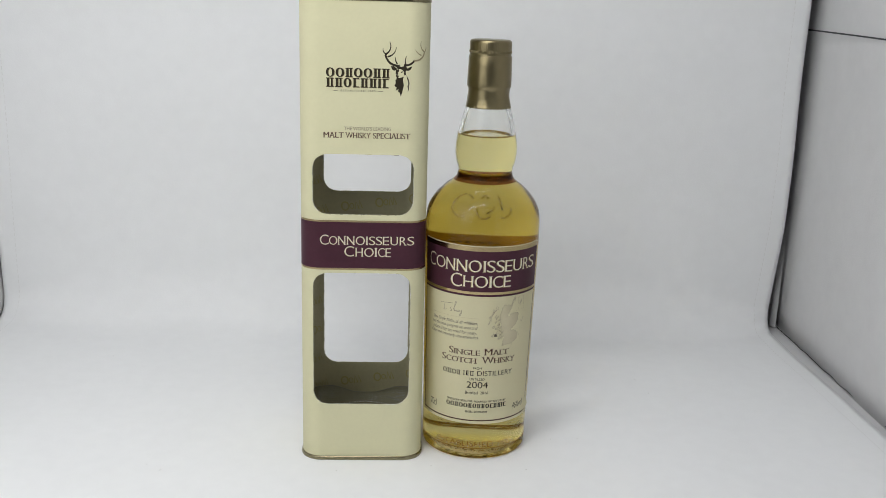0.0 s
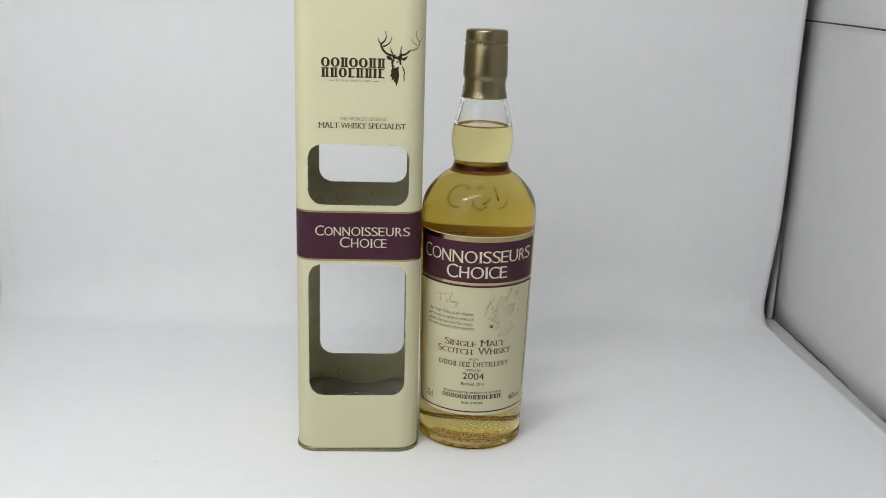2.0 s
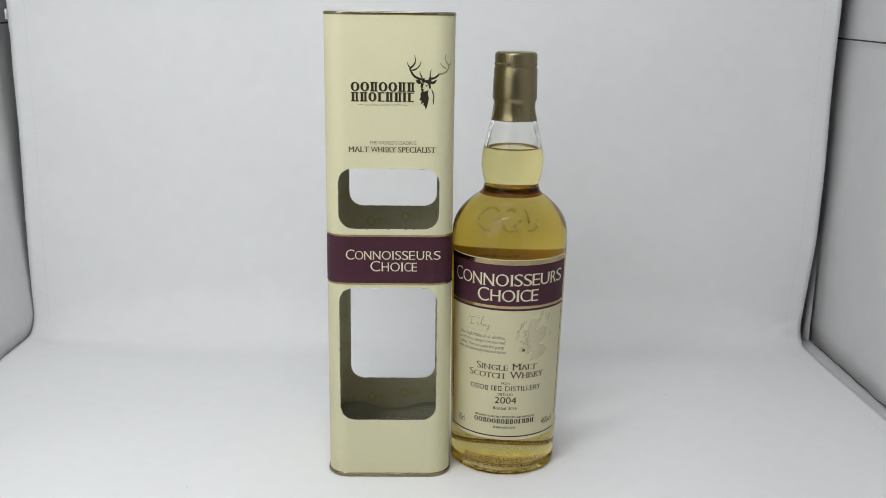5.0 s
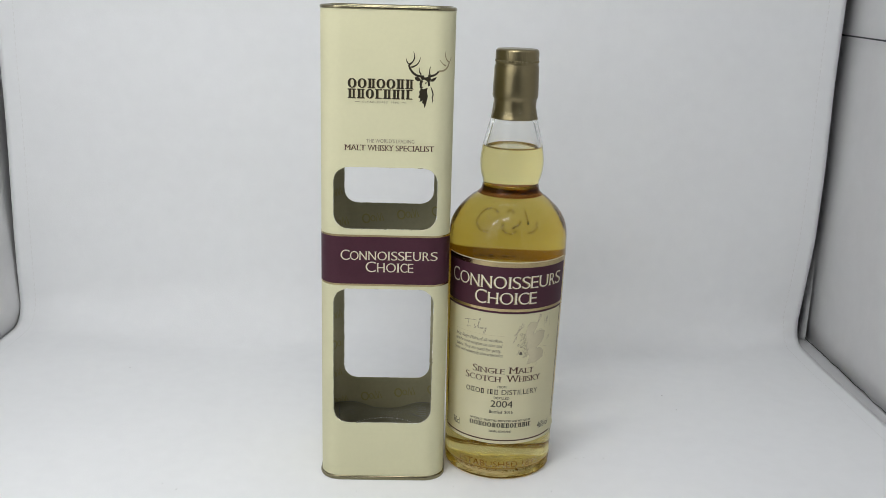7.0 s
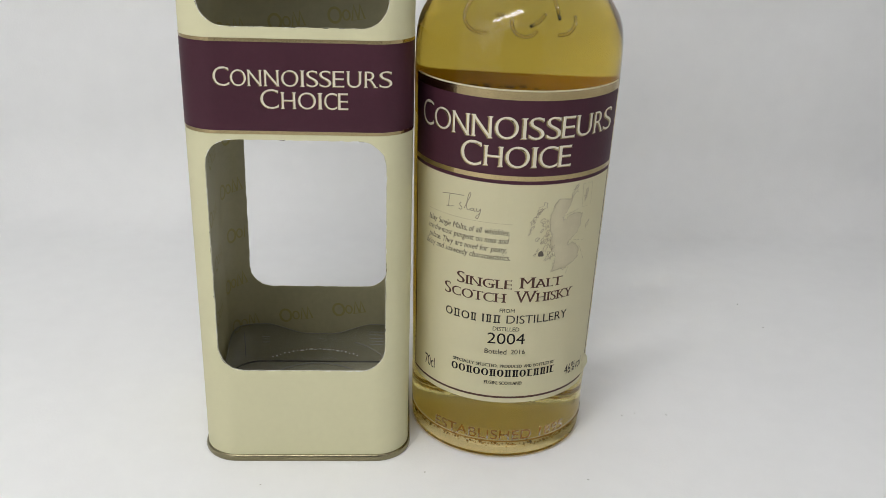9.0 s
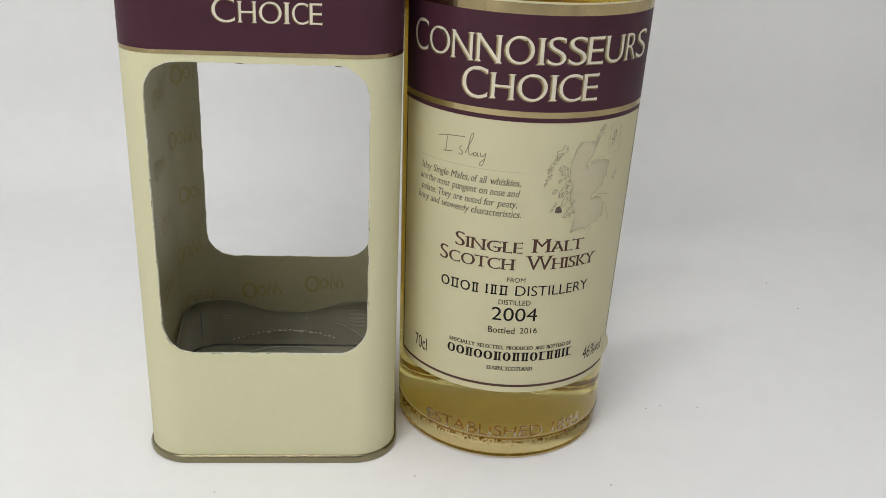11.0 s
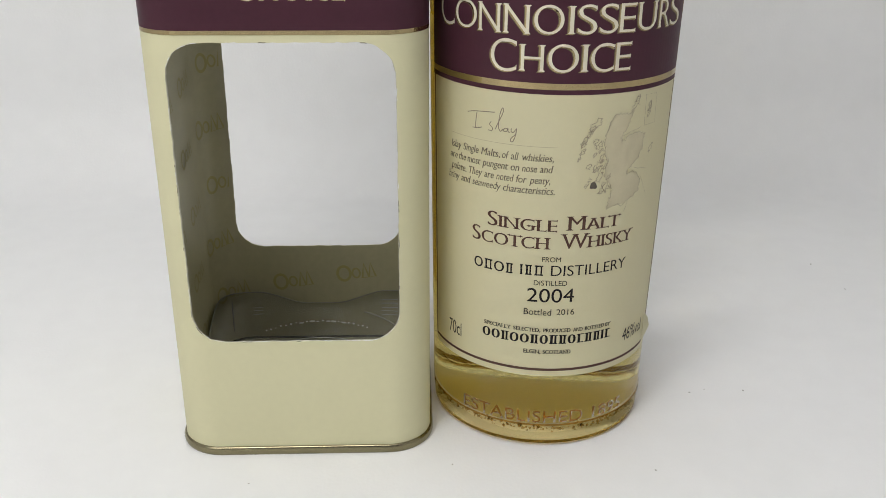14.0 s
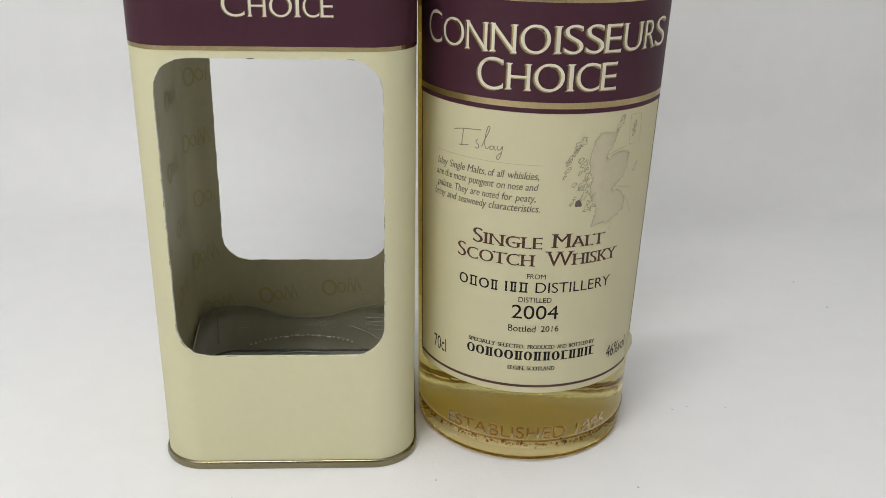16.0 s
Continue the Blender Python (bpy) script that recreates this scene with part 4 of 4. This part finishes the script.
        tube(bm, [on_shoulder(u, w, -0.0001) for u, w in m], 0.00062)
        part("moulded_mark", bm, SHOULDER_MARK, bottle, "raised glass ornament")
    # beads and the knurled edge moulded round the foot
    rng = random.Random(5)
    bm = bmesh.new()
    for i in range(190):
        a, w = radians(rng.uniform(-75, 75)), 0.0069 + rng.gauss(0, 0.0006)
        r = shoulder_radius(w) - 0.0002
        bmesh.ops.create_icosphere(bm, subdivisions=2, radius=rng.uniform(0.0002, 0.0005), matrix=Matrix.Translation((r * math.sin(a), -r * math.cos(a), w)))
    part("bead_ring", bm, BUBBLE, bottle, "small glass beads moulded round the foot")
    bm = bmesh.new()
    lathe(bm, [(0.0351, 0.0001), (0.0360, 0.0006), (0.0364, 0.0013), (0.0361, 0.0018)], 256, ripple=lambda a, r, z: r + 0.00014 * math.cos(a * 110))
    part("knurled_edge", bm, MENISCUS, bottle)
    # thin brown line below the lettering
    bm = bmesh.new()
    lathe(bm, [(0.0369, 0.0078), (0.03705, 0.0081), (0.0369, 0.0085)], 90, start=-82, end=82, ripple=lambda a, r, z: r + 0.00005 * noise.noise((a * 9, z * 900, 1)))
    part("foot_brown_line", bm, LINE_GLASS, bottle)
    # dark dashes drawn on the glass in place of reflections
    for a, w, long, tilt in ((-62, 0.0225, 9, -0.0004), (-44, 0.0250, 8, 0.0003), (52, 0.0215, 8, 0.0006), (55, 0.0200, 7, 0.0005), (57, 0.0188, 6, 0.0004), (56, 0.0178, 6, 0.0005), (57, 0.0168, 5, 0.0004), (38, 0.0243, 5, 0.0)):
        bm = bmesh.new()
        tube(bm, [on_bottle(deg(a + long * (k / 6 - 0.5)), w + tilt * k / 6 + 0.0001 * math.sin(k * 2 + a), 0.0) for k in range(7)], 0.00011)
        part("reflected_dash", bm, MENISCUS, bottle)
    return bottle


def shoulder_cap(z):
    return 0.0141 if z < 0.272 else 0.01375


def paper_shell(name, a0, a1, w0, w1, lift, materials, parent, label, corner=0.0):
    bm = bmesh.new()
    n, m = 60, 40
    rows = []
    for i in range(n + 1):
        u = deg(a0 + (a1 - a0) * i / n)
        d = min(u - deg(a0), deg(a1) - u)
        c = corner - math.sqrt(max(corner ** 2 - max(corner - d, 0) ** 2, 0)) if corner else 0
        rows.append([bm.verts.new(on_bottle(u, w0 + c + (w1 - w0 - 2 * c) * k / m, lift + 0.00002 * noise.noise((u * 60, k * 0.3, 2)))) for k in range(m + 1)])
    for a, b in zip(rows, rows[1:]):
        for k in range(m):
            bm.faces.new((a[k], b[k], b[k + 1], a[k + 1]))
    return part(name, bm, materials, parent, label)


def coast(points, wobble, seed, n=7):
    """A ragged coastline through a few points."""
    out = []
    for i, (a, b) in enumerate(zip(points, points[1:] + points[:1])):
        for k in range(n):
            t = k / n
            q = (a[0] + (b[0] - a[0]) * t, a[1] + (b[1] - a[1]) * t)
            p = Vector((i * 1.7 + t * 1.9, seed, 0.3))
            d = noise.noise_vector(p) * wobble * 0.5 + noise.noise_vector(p * 7.3) * wobble * 1.3
            out.append((q[0] + d.x, q[1] + d.y))
    return out


def build_label(bottle):
    lab = paper_shell("front_label", -75, 68, 0.0268, 0.1536, 0.00016, PAPER, bottle, "cream paper label with plum band", corner=0.0015)
    u0, u1 = deg(-75), deg(68)
    ends = (deg(-74.8), deg(67.8))
    art("band", bar_line(*ends, 0.1221, 0.1499), on_bottle, 0.00020, PURPLE, lab, "plum printed band")
    art("band_rule", bar_line(*ends, 0.1189, 0.1203), on_bottle, 0.00020, PURPLE, lab)
    art("gold_line", bar_line(*ends, 0.1499, 0.1530), on_bottle, 0.00021, GOLD, lab, "gold foil line")
    art("gold_line", bar_line(*ends, 0.1203, 0.1221), on_bottle, 0.00021, GOLD, lab, "gold foil line")
    art("border_line", bar_line(deg(-73.6), deg(66.6), 0.0288, 0.0297), on_bottle, 0.00020, PLUM_INK, lab)
    art("border_line", bar_line(deg(65.6), deg(66.8), 0.0298, 0.1189), on_bottle, 0.00020, PLUM_INK, lab)
    art("border_line", bar_line(deg(-73.8), deg(-72.6), 0.0298, 0.1189), on_bottle, 0.00020, PLUM_INK, lab)
    for ch, a0, a1, w0, w1 in (("C", -64.6, -54.3, 0.1355, 0.1447), ("O", -53.3, -41.1, 0.1357, 0.1436), ("N", -40.4, -29.4, 0.1355, 0.1435), ("N", -28.5, -16.9, 0.1356, 0.1436), ("O", -15.6, -3.5, 0.1359, 0.1438), ("I", -1.9, 1.1, 0.1361, 0.1437), ("S", 2.1, 10.0, 0.1361, 0.1440), ("S", 11.2, 19.2, 0.1362, 0.1441),
                               ("E", 19.9, 27.6, 0.1362, 0.1441), ("U", 28.4, 39.8, 0.1363, 0.1441), ("R", 40.8, 49.7, 0.1363, 0.1442), ("S", 50.0, 59.4, 0.1363, 0.1445),
                               ("C", -33.9, -22.2, 0.1249, 0.1340), ("H", -21.0, -10.4, 0.1254, 0.1329), ("O", -9.2, 3.3, 0.1254, 0.1332), ("I", 4.4, 7.6, 0.1256, 0.1332), ("C", 8.4, 18.7, 0.1255, 0.1334), ("E", 19.4, 26.9, 0.1255, 0.1334)):
        title_letter(lab, on_bottle, ch, deg(a0), deg(a1), w0, w1 - w0, 0.00060, 0.00012)
    lift = 0.00024

    def words(string, a0, a1, base, height, ink, **how):
        art("printed_word", fit_text(string, deg(a0), deg(a1), base, height, **how), on_bottle, lift, ink, lab)

    hand = (((-45.7, 0.1111), (-42, 0.1117), (-37, 0.1121), (-31.4, 0.1124)), ((-40.5, 0.1116), (-41.0, 0.1092), (-41.3, 0.1069)), ((-42.9, 0.1067), (-40.4, 0.1068), (-37.7, 0.1073)),
            ((-33.0, 0.1095), (-33.9, 0.1086), (-32.4, 0.1076), (-32.9, 0.1067), (-34.4, 0.1069)),
            ((-31.0, 0.1074), (-29.6, 0.1096), (-27.8, 0.1122), (-27.3, 0.1136), (-28.1, 0.1138), (-29.2, 0.1112), (-29.5, 0.1083), (-28.6, 0.1070), (-27.2, 0.1078)),
            ((-25.6, 0.1081), (-26.8, 0.1079), (-26.9, 0.1071), (-25.7, 0.1072), (-25.1, 0.1082), (-25.0, 0.1072), (-24.2, 0.1070)),
            ((-23.6, 0.1083), (-23.6, 0.1073), (-22.5, 0.1072), (-21.2, 0.1084)), ((-21.2, 0.1084), (-21.6, 0.1064), (-22.6, 0.1045), (-23.6, 0.1043), (-23.6, 0.1052), (-21.6, 0.1066)))
    for stroke in hand:
        bm = bmesh.new()
        ribbon(bm, smooth_profile([(deg(a), w) for a, w in stroke], 5), 0.00024)
        art("script_stroke", bm, on_bottle, lift, PALE_INK, lab)
    prose = (("Islay", -56.7, -49.4), ("Single", -48.3, -39.3), ("Malts,", -38.1, -28.5), ("of", -27.5, -24.3), ("all", -23.4, -19.7), ("whiskies,", -18.4, -4.5)), \
            (("are", -57.4, -52.1), ("the", -51.3, -46.7), ("most", -45.8, -38.2), ("pungent", -37.3, -24.4), ("on", -23.3, -19.4), ("nose", -18.3, -11.5), ("and", -10.3, -4.4)), \
            (("palate.", -56.7, -46.3), ("They", -44.7, -37.1), ("are", -36.1, -31.2), ("noted", -30.1, -21.6), ("for", -20.8, -15.8), ("peaty,", -14.7, -5.5)), \
            (("briny", -58.6, -50.7), ("and", -49.6, -43.5), ("seaweedy", -42.6, -27.6), ("characteristics.", -26.6, -3.3))
    for row, base in zip(prose, (0.0990, 0.0956, 0.0921, 0.0889)):
        for word, a0, a1 in row:
            words(word, a0, a1, base, 0.0022, GREY_INK, shear=0.22, feet=ITALIC)
    words("Single", -33.9, -1.2, 0.0771, 0.0046, PLUM_INK, small_caps=0.8, feet=ROMAN)
    words("Malt", 2.8, 30.2, 0.0775, 0.0045, PLUM_INK, small_caps=0.8, feet=ROMAN)
    words("Scotch", -42.2, -3.8, 0.0713, 0.0047, PLUM_INK, small_caps=0.8, feet=ROMAN)
    words("Whisky", 0.5, 38.8, 0.0716, 0.0047, PLUM_INK, small_caps=0.8, feet=ROMAN)
    words("FROM", -7.2, 1.4, 0.0671, 0.0016, BLACK_INK)
    for bm in plain_blocks((1.1, 0.95, 1.15, 0.75), deg(-40.8), deg(-20.7), 0.0622, 0.0034, gap=0.22, thick=0.17, thin=0.13) + plain_blocks((0.3, 0.75, 0.98), deg(-17.2), deg(-6.5), 0.0624, 0.0034, gap=0.3, thick=0.17, thin=0.13):
        art("name_block", bm, on_bottle, lift, BLACK_INK, lab)
    words("DISTILLERY", -2.9, 35.9, 0.0625, 0.0034, BLACK_INK, feet=(0.0, 0.008, 0.015, 0.02))
    words("DISTILLED", -10.5, 5.0, 0.0591, 0.0017, BLACK_INK)
    words("2004", -13.4, 8.8, 0.0534, 0.0046, BLACK_INK)
    words("Bottled", -14.6, -1.6, 0.0488, 0.0022, BLACK_INK)
    words("2016", 0.9, 9.5, 0.0490, 0.0020, BLACK_INK)
    for word, a0, a1 in (("SPECIALLY", -34.6, -20.4), ("SELECTED,", -19.4, -6.2), ("PRODUCED", -5.0, 8.3), ("AND", 9.5, 14.4), ("BOTTLED", 15.6, 26.2), ("BY", 27.0, 30.1)):
        words(word, a0, a1, 0.0429, 0.0013, BLACK_INK, feet=HEAVY)
    for bm in plain_blocks((1.1, 1.1, 0.95, 1.1, 1.1, 0.98, 1.0, 0.99, 0.95, 1.0, 0.85, 0.97, 0.95, 0.42, 0.8), deg(-35.4), deg(30.3), 0.0387, 0.0032):
        art("name_block", bm, on_bottle, lift, BLACK_INK, lab)
    words("ELGIN,", -13.9, -5.6, 0.0351, 0.0014, BLACK_INK, feet=HEAVY)
    words("SCOTLAND", -4.6, 9.1, 0.0351, 0.0014, BLACK_INK, feet=HEAVY)
    words("70cl", -58.6, -49, 0.0346, 0.0047, BLACK_INK)
    words("46%vol", 39.6, 57.6, 0.0350, 0.0045, BLACK_INK)
    # printed map
    main = [(31.9, 0.1129), (26.8, 0.1123), (22.4, 0.1125), (20.2, 0.1112), (19.6, 0.1090), (18.0, 0.1068), (18.5, 0.1037), (18.3, 0.1009), (20.2, 0.0984), (18.6, 0.0945), (21.8, 0.0907), (23.4, 0.0893), (22.8, 0.0870), (21.6, 0.0853), (22.3, 0.0837), (25.7, 0.0843), (30.0, 0.0844),
            (34.4, 0.0857), (39.1, 0.0874), (39.4, 0.0916), (35.1, 0.0940), (30.6, 0.0936), (32.6, 0.0960), (36.7, 0.0979), (38.7, 0.1006), (40.2, 0.1051), (37.4, 0.1063), (32.7, 0.1061), (26.4, 0.1044), (26.0, 0.1052), (29.0, 0.1086)]
    shore = coast([(deg(a), w) for a, w in main], 0.0009, 3.3, 7)
    bm = bmesh.new()
    fill(bm, shore)
    art("map_land", bm, on_bottle, 0.00020, MAP_FILL, lab)
    bm = bmesh.new()
    ribbon(bm, shore, 0.00015, closed=True)
    rng = random.Random(11)
    for a, w, size in ((33.4, 0.1166, 0.9), (32.3, 0.1150, 1.5), (45.5, 0.1003, 1.0), (12.8, 0.1099, 2.0), (11.4, 0.1086, 1.2), (10.6, 0.1072, 0.9), (8.3, 0.1052, 1.1), (8.0, 0.1040, 0.8), (7.8, 0.1019, 0.9), (6.6, 0.0999, 0.5), (13.5, 0.1049, 1.1), (15.0, 0.1036, 1.3), (16.2, 0.1020, 0.9), (13.5, 0.1009, 0.6), (17.0, 0.1003, 0.7),
                       (11.3, 0.0975, 0.9), (15.3, 0.0976, 1.3), (16.6, 0.0966, 0.8), (19.0, 0.0973, 0.8), (16.6, 0.0940, 1.4), (21.0, 0.0936, 1.0), (17.7, 0.0894, 1.1), (20.4, 0.0902, 0.9), (18.6, 0.0915, 0.9), (41.8, 0.1143, 1.0), (41.6, 0.1128, 1.2), (41.4, 0.1112, 0.9), (17.2, 0.0988, 0.6), (14.2, 0.0962, 0.7)):
        r = 0.0008 * size
        spot = [(u + (v - w) * 0.6, v) for u, v in loop(deg(a), w, r * 0.7, r * rng.uniform(0.9, 1.7), 7)]
        ribbon(bm, coast(spot, r * 0.8, a * 1.7, 4), 0.00015, closed=True)
    for a0, w0, a1, w1 in ((26.8, 0.1059, 36.4, 0.1077), (34.9, 0.0952, 43.7, 0.0941), (40.0, 0.0921, 45.3, 0.0858), (33.2, 0.0855, 31.4, 0.0815)):
        ribbon(bm, coast([(deg(a0 + (a1 - a0) * i / 6), w0 + (w1 - w0) * i / 6) for i in range(7)], 0.0003, a0, 3)[:-2], 0.00009)
    ribbon(bm, [(deg(38.9), 0.1079), (deg(46.7), 0.1080), (deg(46.0), 0.1170), (deg(38.4), 0.1172)], 0.00010, closed=True)
    art("map_coast", bm, on_bottle, lift, COAST_INK, lab)
    bm = bmesh.new()
    fill(bm, coast(loop(deg(14.0), 0.0914, 0.0011, 0.0013, 8), 0.0005, 5.0, 2))
    art("map_island", bm, on_bottle, lift, GREY_INK, lab)
    art("crease", bar_line(deg(-57), deg(-3), 0.1033, 0.10345), on_bottle, 0.00018, MAP_FILL, lab)
    mark = fit_text("ISLAY", 0, 0.0036, 0, 0.0009)
    for v in mark.verts:
        v.co = Matrix.Rotation(radians(62), 3, "Z") @ v.co + Vector((deg(10.6), 0.0906, 0))
    art("printed_word", mark, on_bottle, lift, PALE_INK, lab)
    # a corner that has come unstuck
    bm = bmesh.new()
    rows = []
    for i in range(9):
        a = 62.0 + 6.3 * i / 8
        lift2 = 0.0003 + 0.0012 * (max(i - 2, 0) / 6) ** 1.3
        rows.append([bm.verts.new(on_bottle(deg(a), 0.0335 + (w - 0.0335) * (1 - 0.55 * (i / 8) ** 2), lift2 * (1 - 0.55 * abs(k - 2) / 3))) for k, w in enumerate((0.0290, 0.0310, 0.0335, 0.0360, 0.0390))])
    for a, b in zip(rows, rows[1:]):
        for k in range(4):
            bm.faces.new((a[k], b[k], b[k + 1], a[k + 1]))
    ob = part("lifted_corner", bm, [PAPER, TAN_PAPER], lab, "paper corner peeling off the glass")
    so = ob.modifiers.new("thickness", "SOLIDIFY")
    so.thickness, so.offset = 0.00012, 1


def build_rear_label(bottle):
    rear = paper_shell("rear_label", 122, 238, 0.030, 0.1465, 0.00016, BACK_PAPER, bottle, "paper label on the back of the glass")
    art("brown_strip", bar_line(deg(122.5), deg(237.5), 0.1390, 0.1462), on_bottle, 0.00008, TAN_PAPER, rear, "brown strip near the top of the back label")
    for i in range(7):
        art("illegible_line", bar_line(deg(166 + 4 * i), deg(167.6 + 4 * i + 0.8 * (i % 3)), 0.1406 + 0.0003 * (i % 2), 0.1412 + 0.0004 * ((i * 5) % 3)), on_bottle, -0.00006, SHADE_INK, rear)


build_bottle()

# ---------------------------------------------------------------- lint on the cloth
def lint(x, y, size, seed):
    bm = bmesh.new()
    bmesh.ops.create_icosphere(bm, subdivisions=2, radius=size)
    for v in bm.verts:
        v.co *= 1 + 0.5 * noise.noise((v.co.x * 900, v.co.y * 900, seed))
        v.co.z *= 0.45
        v.co.x *= 1.5
    ob = new("lint", mesh_of("lint", bm, LINT))
    ob.matrix_basis = pose(x, y, size * 0.35, 0, 0, seed * 57)
    tagged(ob, "tiny grey fleck of lint on the white cloth", "lint", group="lint on the cloth")


for i, (x, y, s) in enumerate(((-0.148, -0.019, 0.0007), (-0.159, -0.012, 0.0005), (-0.240, 0.185, 0.0008), (0.209, 0.150, 0.0007), (0.214, 0.122, 0.0006), (0.121, 0.035, 0.0005), (0.127, 0.037, 0.0004), (0.141, 0.036, 0.0005), (0.098, -0.012, 0.0005), (-0.031, -0.017, 0.0004), (0.033, -0.008, 0.0005))):
    lint(x, y, s * 0.55, i + 1)
